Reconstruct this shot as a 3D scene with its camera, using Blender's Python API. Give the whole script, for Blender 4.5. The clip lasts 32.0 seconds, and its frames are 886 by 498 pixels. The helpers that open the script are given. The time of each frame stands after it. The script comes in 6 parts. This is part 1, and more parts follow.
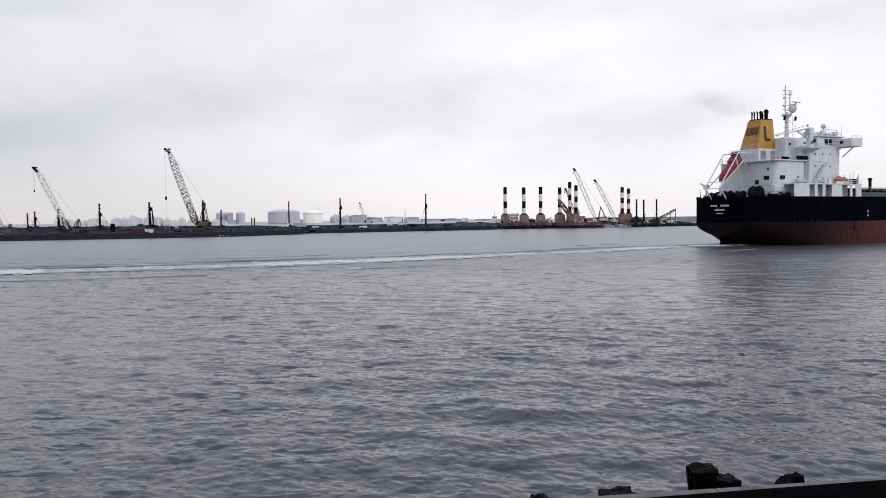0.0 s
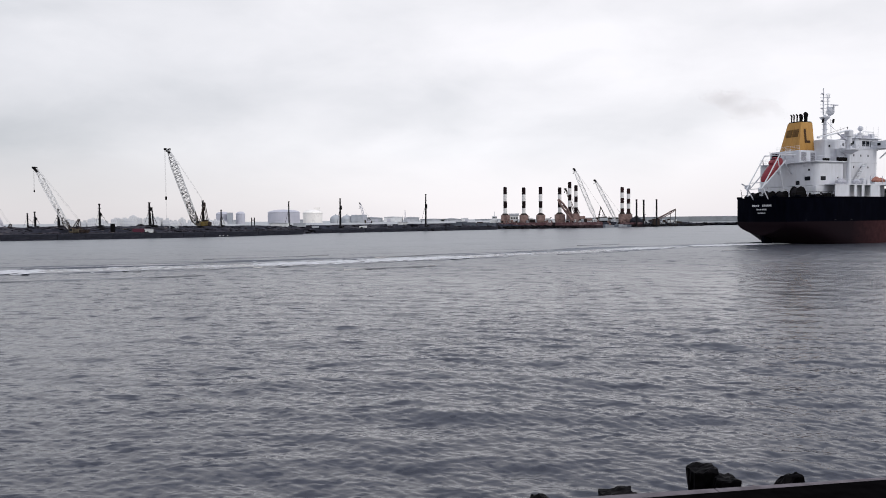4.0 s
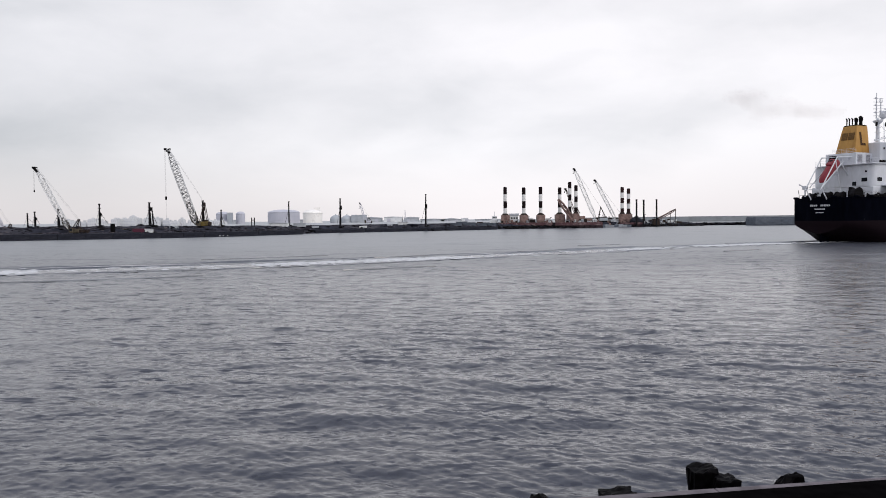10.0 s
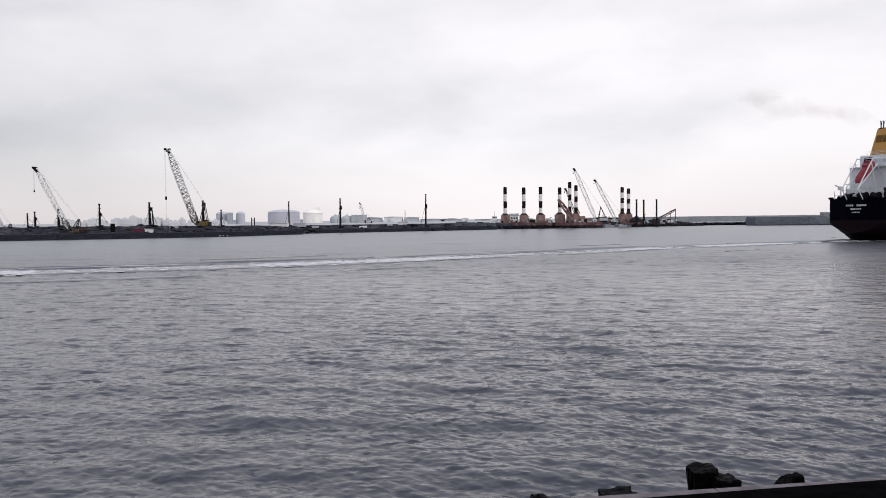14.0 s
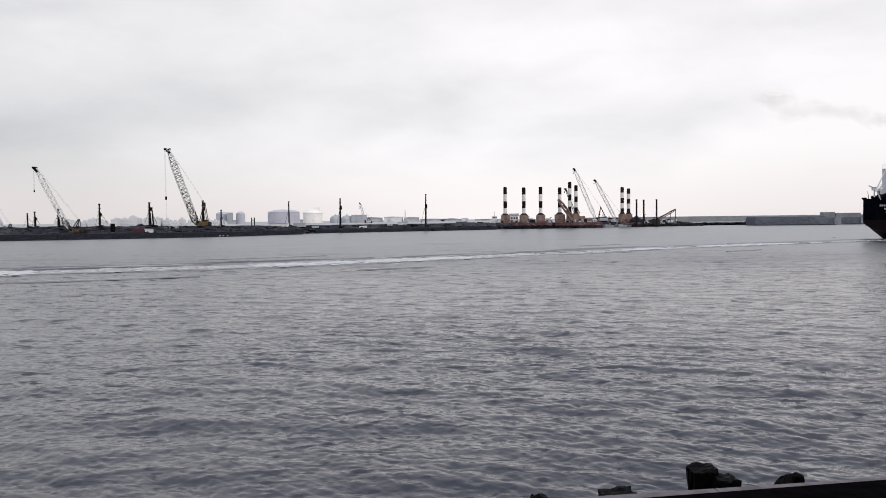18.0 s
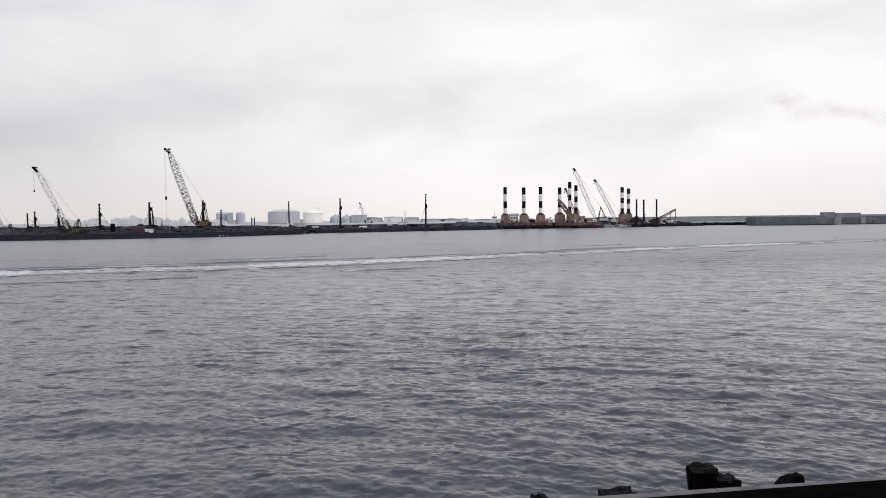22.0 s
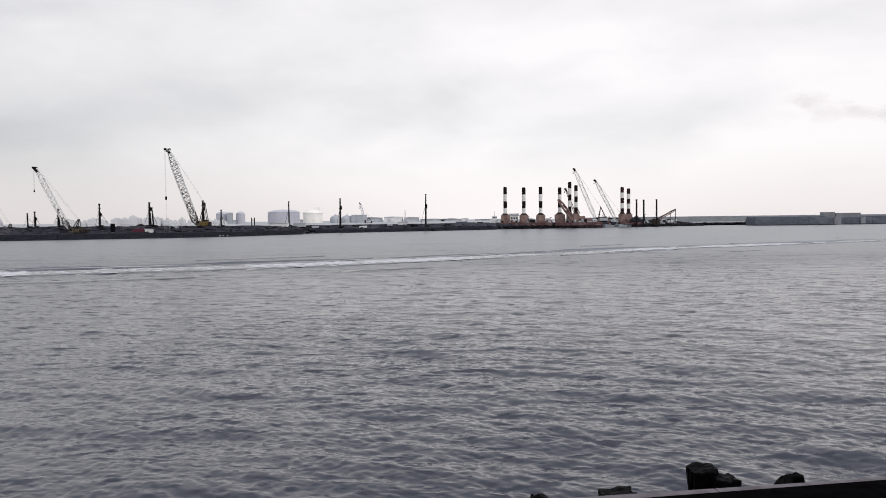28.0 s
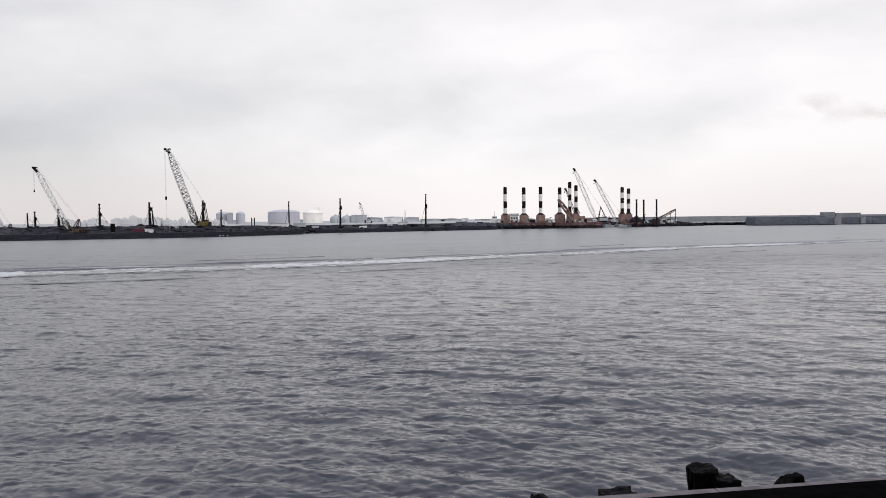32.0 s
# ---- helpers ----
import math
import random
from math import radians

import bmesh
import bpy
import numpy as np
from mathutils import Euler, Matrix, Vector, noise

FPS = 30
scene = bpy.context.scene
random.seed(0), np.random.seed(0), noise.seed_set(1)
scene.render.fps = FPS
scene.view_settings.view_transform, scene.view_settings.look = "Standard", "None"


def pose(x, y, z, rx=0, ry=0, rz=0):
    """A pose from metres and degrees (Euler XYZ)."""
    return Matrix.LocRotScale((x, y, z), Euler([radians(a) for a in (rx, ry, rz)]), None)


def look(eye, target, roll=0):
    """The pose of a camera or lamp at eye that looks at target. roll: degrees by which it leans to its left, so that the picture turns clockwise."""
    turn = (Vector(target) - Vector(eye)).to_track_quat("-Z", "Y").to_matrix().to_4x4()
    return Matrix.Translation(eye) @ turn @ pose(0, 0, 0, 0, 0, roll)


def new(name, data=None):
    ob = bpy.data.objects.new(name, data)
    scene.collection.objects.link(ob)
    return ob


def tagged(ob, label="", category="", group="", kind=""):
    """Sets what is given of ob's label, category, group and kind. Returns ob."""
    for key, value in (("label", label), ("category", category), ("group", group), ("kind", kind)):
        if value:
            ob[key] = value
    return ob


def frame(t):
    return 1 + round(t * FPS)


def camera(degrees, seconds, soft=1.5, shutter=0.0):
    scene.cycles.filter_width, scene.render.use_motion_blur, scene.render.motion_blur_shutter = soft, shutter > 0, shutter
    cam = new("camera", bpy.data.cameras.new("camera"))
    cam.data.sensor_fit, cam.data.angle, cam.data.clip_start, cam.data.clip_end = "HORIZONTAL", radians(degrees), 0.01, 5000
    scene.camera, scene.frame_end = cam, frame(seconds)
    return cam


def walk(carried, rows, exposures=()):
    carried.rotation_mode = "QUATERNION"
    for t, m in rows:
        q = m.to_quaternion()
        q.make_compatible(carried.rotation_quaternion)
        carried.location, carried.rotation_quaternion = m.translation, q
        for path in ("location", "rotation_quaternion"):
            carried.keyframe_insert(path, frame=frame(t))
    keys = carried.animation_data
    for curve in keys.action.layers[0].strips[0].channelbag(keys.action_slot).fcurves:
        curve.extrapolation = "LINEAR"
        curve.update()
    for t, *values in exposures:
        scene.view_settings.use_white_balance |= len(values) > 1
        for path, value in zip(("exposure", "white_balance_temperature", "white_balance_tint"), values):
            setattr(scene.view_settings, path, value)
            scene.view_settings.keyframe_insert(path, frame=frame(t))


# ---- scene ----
# camera: fixed on the seawall, 5.8 m above the water
cam = camera(61.99, 32.0, soft=0.95)
EYE = pose(0, 0, 5.8, 87.667, 0, 0) @ pose(0, 0, 0, 0, 0, -0.613)
walk(cam, [(0.0, EYE), (32.0, EYE)], [(0.0, 0.0, 6450, 10), (9.0, 0.0, 6480, 10), (14.0, 0.0, 6560, 11), (19.0, 0.0, 6640, 9.5), (32.0, 0.0, 6650, 9.5)])

# ---- overcast sky and a veiled sun ----
world = bpy.data.worlds.new("overcast_sky")
scene.world = world
world.use_nodes = True
wn, wl = world.node_tree.nodes, world.node_tree.links
wn.clear()


def wnode(kind, **values):
    n = wn.new(kind)
    for k, v in values.items():
        n.inputs[k.replace("_", " ")].default_value = v
    return n


w_out = wn.new("ShaderNodeOutputWorld")
w_bg = wnode("ShaderNodeBackground", Strength=1.0)
w_sky = wn.new("ShaderNodeTexSky")
w_sky.sky_type, w_sky.sun_disc = "NISHITA", False
w_sky.sun_elevation, w_sky.sun_rotation = radians(35), radians(135)
w_dim = wn.new("ShaderNodeVectorMath")
w_dim.operation = "SCALE"
w_dim.inputs["Scale"].default_value = 0.1
wl.new(w_sky.outputs["Color"], w_dim.inputs[0])
w_co = wn.new("ShaderNodeTexCoord")
# cloud sheets: direction divided by height gives a flat ceiling
w_sep = wn.new("ShaderNodeSeparateXYZ")
wl.new(w_co.outputs["Generated"], w_sep.inputs[0])


def wmath(op, a, b=None, c=None, clamp=False):
    n = wn.new("ShaderNodeMath")
    n.operation, n.use_clamp = op, clamp
    for i, v in enumerate((a, b, c)):
        if v is None:
            continue
        if isinstance(v, (int, float)):
            n.inputs[i].default_value = v
        else:
            wl.new(v, n.inputs[i])
    return n.outputs[0]


front = wmath("MAXIMUM", w_sep.outputs["Y"], 0.05)
side_a = wmath("DIVIDE", w_sep.outputs["X"], front)
side_e = wmath("DIVIDE", w_sep.outputs["Z"], front)


def wnoise(scale, detail, rough, move, stretch, twist=0.25):
    m = wn.new("ShaderNodeMapping")
    m.inputs["Location"].default_value = move
    m.inputs["Rotation"].default_value = (0, radians(-12), 0)
    m.inputs["Scale"].default_value = stretch
    wl.new(w_co.outputs["Generated"], m.inputs["Vector"])
    n = wnode("ShaderNodeTexNoise", Scale=scale, Detail=detail, Roughness=rough, Distortion=twist)
    wl.new(m.outputs[0], n.inputs["Vector"])
    return n.outputs["Fac"]


big = wnoise(2.2, 2.0, 0.5, (3.1, 0.65, 0.3), (0.8, 0.8, 2.2))
fine = wnoise(7.0, 5.0, 0.55, (0.4, 7.3, 0), (0.7, 0.7, 1.8))
warp = wmath("SUBTRACT", wnoise(5.0, 3.0, 0.5, (1, 2, 3), (0.8, 0.8, 2.0)), 0.5)
warp2 = wmath("SUBTRACT", wnoise(9.0, 4.0, 0.55, (8, 2, 5), (0.8, 0.8, 1.5)), 0.5)
far_a = wmath("MULTIPLY_ADD", warp, 0.28, side_a)
far_e = wmath("MULTIPLY_ADD", warp2, 0.085, side_e)


def bank(a, e, wide, high, lean, depth):
    """A soft bank of thicker cloud at a bearing and height."""
    da, de = wmath("SUBTRACT", far_a, a), wmath("SUBTRACT", far_e, e)
    c, s = math.cos(radians(lean)), math.sin(radians(lean))
    u = wmath("DIVIDE", wmath("ADD", wmath("MULTIPLY", da, c), wmath("MULTIPLY", de, s)), wide)
    v = wmath("DIVIDE", wmath("SUBTRACT", wmath("MULTIPLY", de, c), wmath("MULTIPLY", da, s)), high)
    r2 = wmath("ADD", wmath("MULTIPLY", u, u), wmath("MULTIPLY", v, v))
    return wmath("MULTIPLY", wmath("EXPONENT", wmath("MULTIPLY", r2, -1.0)), depth)


thick = wmath("ADD", wmath("MULTIPLY", wmath("SUBTRACT", 0.62, big), 0.42), wmath("MULTIPLY", wmath("SUBTRACT", 0.5, fine), 0.26))
thick = wmath("ADD", thick, wmath("MULTIPLY", wmath("MAXIMUM", wmath("MINIMUM", side_a, 0.5), -0.7), -0.085))
for shape in ((-0.52, 0.12, 0.22, 0.035, 6, 0.115), (-0.20, 0.175, 0.17, 0.05, 8, 0.10), (-0.08, 0.135, 0.17, 0.03, 14, 0.09), (0.18, 0.205, 0.14, 0.02, 10, 0.05), (0.33, 0.142, 0.09, 0.018, 8, 0.085), (0.30, 0.115, 0.14, 0.012, 6, 0.04), (0.50, 0.14, 0.07, 0.02, 0, 0.05),
              (0.50, 0.275, 0.2, 0.035, 4, 0.11), (-0.55, 0.29, 0.16, 0.03, 0, 0.09), (-0.45, 0.05, 0.3, 0.045, 0, 0.07), (0.55, 0.07, 0.1, 0.02, 0, 0.05), (0.0, 0.34, 0.5, 0.05, 0, 0.06)):
    thick = wmath("ADD", thick, bank(*shape))
w_ramp = wn.new("ShaderNodeValToRGB")
w_ramp.color_ramp.interpolation = "LINEAR"
e = w_ramp.color_ramp.elements
e[0].position, e[0].color = 0.0, (1.02, 1.0, 1.03, 1)
e[1].position, e[1].color = 0.34, (0.60, 0.615, 0.65, 1)
wl.new(thick, w_ramp.inputs["Fac"])
# an overcast sky grows brighter towards the zenith, warmer at the rim
w_up = wmath("MULTIPLY_ADD", wmath("POWER", wmath("MAXIMUM", w_sep.outputs["Z"], 0.0), 2.0), 0.35, 1.0)
# the low cloud is thinner over the channel's end and thicker up the coast
low = wmath("SUBTRACT", 1.0, wmath("MULTIPLY", wmath("MAXIMUM", w_sep.outputs["Z"], 0.0), 5.0), clamp=True)
glow_a = wmath("DIVIDE", wmath("SUBTRACT", side_a, 0.1), 0.22)
thin = wmath("MULTIPLY", wmath("EXPONENT", wmath("MULTIPLY", wmath("MULTIPLY", glow_a, glow_a), -1.0)), 0.14)
dull = wmath("MULTIPLY", wmath("DIVIDE", side_a, 0.45), 0.15)
dull = wmath("MAXIMUM", wmath("MINIMUM", dull, 0.0), -0.16)
w_up = wmath("MULTIPLY", w_up, wmath("MULTIPLY_ADD", low, wmath("ADD", thin, dull), 1.0))
w_lift = wn.new("ShaderNodeVectorMath")
w_lift.operation = "SCALE"
wl.new(w_up, w_lift.inputs["Scale"])
w_rim = wn.new("ShaderNodeMix")
w_rim.data_type = "RGBA"
w_rim.inputs["B"].default_value = (0.90, 0.855, 0.875, 1)
wl.new(wmath("SUBTRACT", 1.0, wmath("MULTIPLY", wmath("MAXIMUM", w_sep.outputs["Z"], 0.0), 11.0), clamp=True), w_rim.inputs["Factor"])
wl.new(w_ramp.outputs["Color"], w_rim.inputs["A"])
w_high = wn.new("ShaderNodeMix")
w_high.data_type = "RGBA"
w_high.inputs["B"].default_value = (0.76, 0.805, 0.93, 1)
w_rise = wn.new("ShaderNodeMapRange")
w_rise.interpolation_type = "SMOOTHSTEP"
for key, v in (("From Min", 0.30), ("From Max", 0.65), ("To Min", 0.0), ("To Max", 0.85)):
    w_rise.inputs[key].default_value = v
wl.new(w_sep.outputs["Z"], w_rise.inputs["Value"])
wl.new(w_rise.outputs["Result"], w_high.inputs["Factor"])
wl.new(w_rim.outputs["Result"], w_high.inputs["A"])
wl.new(w_high.outputs["Result"], w_lift.inputs[0])
w_mix = wn.new("ShaderNodeMix")
w_mix.data_type = "RGBA"
w_mix.inputs["Factor"].default_value = 0.93
wl.new(w_dim.outputs[0], w_mix.inputs["A"])
wl.new(w_lift.outputs[0], w_mix.inputs["B"])
wl.new(w_mix.outputs["Result"], w_bg.inputs["Color"])
wl.new(w_bg.outputs[0], w_out.inputs["Surface"])

sun_data = bpy.data.lights.new("sun", "SUN")
sun_data.energy, sun_data.angle, sun_data.color = 1.1, radians(25), (1.0, 0.96, 0.91)
sun = new("sun", sun_data)
sun.matrix_basis = look((75, -75, 75), (0, 0, 0))


# ---- materials ----
def material(name, color, rough=0.6, metal=0.0, vary=0.25, scale=1.0, bump=0.15, stain=None, stain_scale=0.25, stain_at=0.6, tall=1.0, random_tone=0.0, gloss=0.5, scum_shade=None):
    """Paint, steel, stone: a base colour with fine grain, and broad stains of another colour."""
    m = bpy.data.materials.new(name)
    m.use_nodes = True
    n, l = m.node_tree.nodes, m.node_tree.links
    b = n["Principled BSDF"]
    b.inputs["Roughness"].default_value, b.inputs["Metallic"].default_value = rough, metal
    b.inputs["Specular IOR Level"].default_value = gloss
    co = n.new("ShaderNodeTexCoord")
    mp = n.new("ShaderNodeMapping")
    mp.inputs["Scale"].default_value = (1, 1, 1 / tall)
    l.new(co.outputs["Object"], mp.inputs["Vector"])
    grain = n.new("ShaderNodeTexNoise")
    grain.inputs["Scale"].default_value, grain.inputs["Detail"].default_value = scale * 3, 6
    l.new(mp.outputs[0], grain.inputs["Vector"])
    dark, light = [c * (1 - vary) for c in color], [min(1, c * (1 + vary)) for c in color]
    r = n.new("ShaderNodeValToRGB")
    r.color_ramp.elements[0].position, r.color_ramp.elements[0].color = 0.3, (*dark, 1)
    r.color_ramp.elements[1].position, r.color_ramp.elements[1].color = 0.7, (*light, 1)
    l.new(grain.outputs["Fac"], r.inputs["Fac"])
    col = r.outputs["Color"]
    broad = n.new("ShaderNodeTexNoise")
    broad.inputs["Scale"].default_value, broad.inputs["Detail"].default_value = stain_scale, 7
    broad.inputs["Roughness"].default_value = 0.65
    l.new(mp.outputs[0], broad.inputs["Vector"])
    edge = n.new("ShaderNodeMapRange")
    edge.inputs["From Min"].default_value, edge.inputs["From Max"].default_value = stain_at - 0.06, stain_at + 0.12
    l.new(broad.outputs["Fac"], edge.inputs["Value"])
    mx = n.new("ShaderNodeMix")
    mx.data_type = "RGBA"
    cover = edge.outputs["Result"]
    if scum_shade:
        # shade under the counter painted over the stained plates, darkest aft
        ax, fade, both = n.new("ShaderNodeSeparateXYZ"), n.new("ShaderNodeMapRange"), n.new("ShaderNodeMath")
        l.new(co.outputs["Object"], ax.inputs[0])
        l.new(ax.outputs["X"], fade.inputs["Value"])
        fade.inputs["From Min"].default_value, fade.inputs["From Max"].default_value = scum_shade[1], scum_shade[0]
        both.operation = "MAXIMUM"
        l.new(cover, both.inputs[0])
        l.new(fade.outputs["Result"], both.inputs[1])
        cover = both.outputs[0]
    l.new(cover, mx.inputs["Factor"])
    l.new(col, mx.inputs["A"])
    mx.inputs["B"].default_value = (*(stain or [c * 0.7 for c in color]), 1)
    col = mx.outputs["Result"]
    if random_tone:
        info = n.new("ShaderNodeNewGeometry")
        hs = n.new("ShaderNodeHueSaturation")
        rg = n.new("ShaderNodeMapRange")
        rg.inputs["To Min"].default_value, rg.inputs["To Max"].default_value = 1 - random_tone, 1 + random_tone
        l.new(info.outputs["Random Per Island"], rg.inputs["Value"])
        l.new(rg.outputs["Result"], hs.inputs["Value"])
        l.new(col, hs.inputs["Color"])
        col = hs.outputs["Color"]
    l.new(col, b.inputs["Base Color"])
    if bump:
        bp = n.new("ShaderNodeBump")
        bp.inputs["Strength"].default_value, bp.inputs["Distance"].default_value = bump, 0.03 / scale
        l.new(grain.outputs["Fac"], bp.inputs["Height"])
        l.new(bp.outputs[0], b.inputs["Normal"])
    return m


RUST = (0.16, 0.07, 0.035)
M_HULL = material("black_hull_paint", (0.0014, 0.0017, 0.004), 0.5, vary=0.3, scale=0.5, stain=(0.004, 0.0045, 0.008), stain_scale=0.3, tall=4, stain_at=0.62, gloss=0.005)
M_RED = material("red_antifouling", (0.13, 0.048, 0.049), 0.6, vary=0.35, scale=0.5, stain=(0.009, 0.0055, 0.0075), stain_scale=0.1, stain_at=0.52, tall=1.3, gloss=0.02, scum_shade=(14.0, 56.0))
M_WHITE = material("white_ship_paint", (0.555, 0.568, 0.605), 0.5, vary=0.06, scale=0.6, bump=0.03, stain=(0.48, 0.48, 0.5), stain_scale=0.5, stain_at=0.6, tall=4, gloss=0.3)
M_DECK = material("dark_green_deck_paint", (0.05, 0.065, 0.06), 0.7, stain=RUST, stain_at=0.66)
M_YELLOW = material("yellow_funnel_paint", (0.38, 0.2, 0.045), 0.5, vary=0.1, scale=0.5, stain=(0.25, 0.12, 0.02), stain_scale=0.5, stain_at=0.6, tall=3, gloss=0.3)
M_BLACK = material("matt_black_paint", (0.006, 0.0055, 0.006), 0.7, vary=0.4, gloss=0.03)
M_ORANGE = material("orange_red_fibreglass", (0.2, 0.026, 0.036), 0.45, vary=0.1, bump=0.02, gloss=0.2)
M_GLASS = material("dark_window_glass", (0.008, 0.01, 0.014), 0.15, vary=0.1, bump=0, gloss=0.12)
M_LETTER = material("faded_white_lettering", (0.5, 0.5, 0.52), 0.6, vary=0.2, stain=(0.15, 0.15, 0.16), stain_scale=2, gloss=0.1)
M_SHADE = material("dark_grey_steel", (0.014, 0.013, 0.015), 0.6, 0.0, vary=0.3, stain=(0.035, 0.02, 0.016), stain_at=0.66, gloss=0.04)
M_CRANE_W = material("off_white_crane_paint", (0.62, 0.62, 0.62), 0.5, vary=0.15, stain=(0.36, 0.35, 0.34), stain_at=0.6, stain_scale=0.8)
M_CRANE_Y = material("dirty_yellow_crane_paint", (0.16, 0.115, 0.035), 0.6, vary=0.2, stain=(0.05, 0.035, 0.02), stain_scale=0.8, stain_at=0.52, gloss=0.2)
M_RUSTRED = material("rusty_red_barge_paint", (0.235, 0.158, 0.142), 0.7, vary=0.25, scale=0.3, stain=(0.085, 0.05, 0.048), stain_scale=0.3, stain_at=0.55, gloss=0.1)
M_LEG_W = material("white_leg_band", (0.66, 0.65, 0.64), 0.5, vary=0.08, stain=(0.4, 0.33, 0.28), stain_at=0.64, stain_scale=0.6)
M_LEG_B = material("black_leg_band", (0.012, 0.007, 0.008), 0.6, vary=0.2, gloss=0.05)
M_QUAY = material("dark_wet_concrete", (0.02, 0.021, 0.028), 0.8, vary=0.4, scale=0.25, stain=(0.05, 0.05, 0.06), stain_scale=0.12, stain_at=0.57, tall=0.4, gloss=0.03)
M_LAND = material("dark_fill_and_cinders", (0.026, 0.027, 0.036), 0.95, vary=0.4, scale=0.1, bump=0.3, stain=(0.06, 0.058, 0.066), stain_scale=0.035, stain_at=0.55, gloss=0.02)
M_ROCK = material("dark_wet_rock", (0.0034, 0.003, 0.0036), 0.5, vary=0.5, scale=3.0, bump=1.0, stain=(0.0085, 0.0075, 0.0085), stain_scale=2.5, stain_at=0.64, random_tone=0.3, gloss=0.03)
M_CONC = material("pale_weathered_concrete", (0.19, 0.2, 0.22), 0.85, vary=0.2, scale=0.3, stain=(0.13, 0.135, 0.15), stain_scale=0.15, stain_at=0.55, tall=2)
# tank paints, with the haze of distance mixed into their paleness
M_TANK = material("pale_grey_tank_paint", (0.43, 0.43, 0.485), 0.6, vary=0.06, scale=0.08, bump=0, stain=(0.36, 0.365, 0.42), stain_scale=0.06, tall=3)
M_TANKW = material("cream_tank_paint", (0.8, 0.775, 0.74), 0.6, vary=0.05, scale=0.08, bump=0)
M_SHED = material("grey_shed_cladding", (0.33, 0.35, 0.38), 0.7, vary=0.1, scale=0.1, bump=0, stain=(0.42, 0.43, 0.45), stain_scale=0.04)
M_SHEDW = material("white_shed_cladding", (0.62, 0.63, 0.64), 0.7, vary=0.08, scale=0.1, bump=0)
# distance haze over the far skyline, put into a pale plaster colour
M_HAZED = material("hazed_far_plaster", (0.6, 0.605, 0.62), 0.9, vary=0.12, scale=0.1, bump=0, random_tone=0.22)
M_CAISSON = material("grey_blue_caisson_concrete", (0.085, 0.096, 0.118), 0.85, vary=0.25, scale=0.15, stain=(0.14, 0.15, 0.17), stain_scale=0.06, stain_at=0.58, tall=0.5, gloss=0.1)
M_FAR_FLAT = material("hazed_reclaimed_sand", (0.34, 0.35, 0.36), 0.95, vary=0.12, scale=0.05, bump=0.1, stain=(0.27, 0.28, 0.29), stain_scale=0.012)
M_WIRE = material("steel_wire", (0.3, 0.3, 0.3), 0.6, 0.0, vary=0.1, bump=0)
M_LEDGE = material("black_rubber_ledge", (0.003, 0.0027, 0.003), 1.0, vary=0.4, scale=6, stain=(0.006, 0.005, 0.006), gloss=0.0)
M_COPING = material("worn_grey_coping", (0.13, 0.115, 0.125), 0.9, vary=0.25, scale=8, stain=(0.075, 0.065, 0.068), stain_scale=4, gloss=0.1)
M_BOXRED = material("dull_red_container_paint", (0.09, 0.022, 0.04), 0.7, vary=0.2, gloss=0.2)
M_KHAKI = material("dirty_khaki_machine_paint", (0.1, 0.085, 0.06), 0.7, vary=0.3, stain=(0.04, 0.03, 0.025), stain_scale=0.9, stain_at=0.52, gloss=0.1)
M_SANDY = material("brown_rusty_machinery", (0.032, 0.023, 0.02), 0.8, vary=0.3, gloss=0.1)


# ---- mesh tools ----
def mesh_of(bm, mat, name="piece", smooth=False):
    me = bpy.data.meshes.new(name)
    bm.to_mesh(me)
    bm.free()
    me.materials.append(mat)
    if smooth:
        me.shade_smooth()
        me.set_sharp_from_angle(angle=radians(38))
    return me


def part(name, bm, mat, parent, label="", smooth=False):
    ob = new(name, mesh_of(bm, mat, name, smooth))
    ob.parent = parent
    return tagged(ob, label)


def thing(name, m, label, category, group=""):
    ob = new(name)
    ob.empty_display_size = 0.5
    ob.matrix_basis = m
    return tagged(ob, label, category, group)


def box(bm, x0, x1, y0, y1, z0, z1, bevel=0.0):
    v = [bm.verts.new((x, y, z)) for z in (z0, z1) for x, y in ((x0, y0), (x1, y0), (x1, y1), (x0, y1))]
    fs = [bm.faces.new([v[i] for i in f]) for f in ((3, 2, 1, 0), (4, 5, 6, 7), (0, 1, 5, 4), (1, 2, 6, 5), (2, 3, 7, 6), (3, 0, 4, 7))]
    if bevel:
        bmesh.ops.bevel(bm, geom=list({ed for f in fs for ed in f.edges}), offset=bevel, segments=2, affect="EDGES", profile=0.5)
    return bm


def B(*a, **k):
    return box(bmesh.new(), *a, **k)


def tube(bm, a, b, r0, r1=None, sides=6, cap=True):
    a, b = Vector(a), Vector(b)
    r1 = r0 if r1 is None else r1
    q = (b - a).to_track_quat("Z", "Y").to_matrix()
    ring = []
    for p, r in ((a, r0), (b, r1)):
        ring.append([bm.verts.new(p + q @ Vector((r * math.cos(k * math.tau / sides), r * math.sin(k * math.tau / sides), 0))) for k in range(sides)])
    for k in range(sides):
        bm.faces.new((ring[0][k], ring[0][(k + 1) % sides], ring[1][(k + 1) % sides], ring[1][k]))
    if cap:
        bm.faces.new(ring[0][::-1])
        bm.faces.new(ring[1])
    return bm


def T(*a, **k):
    return tube(bmesh.new(), *a, **k)


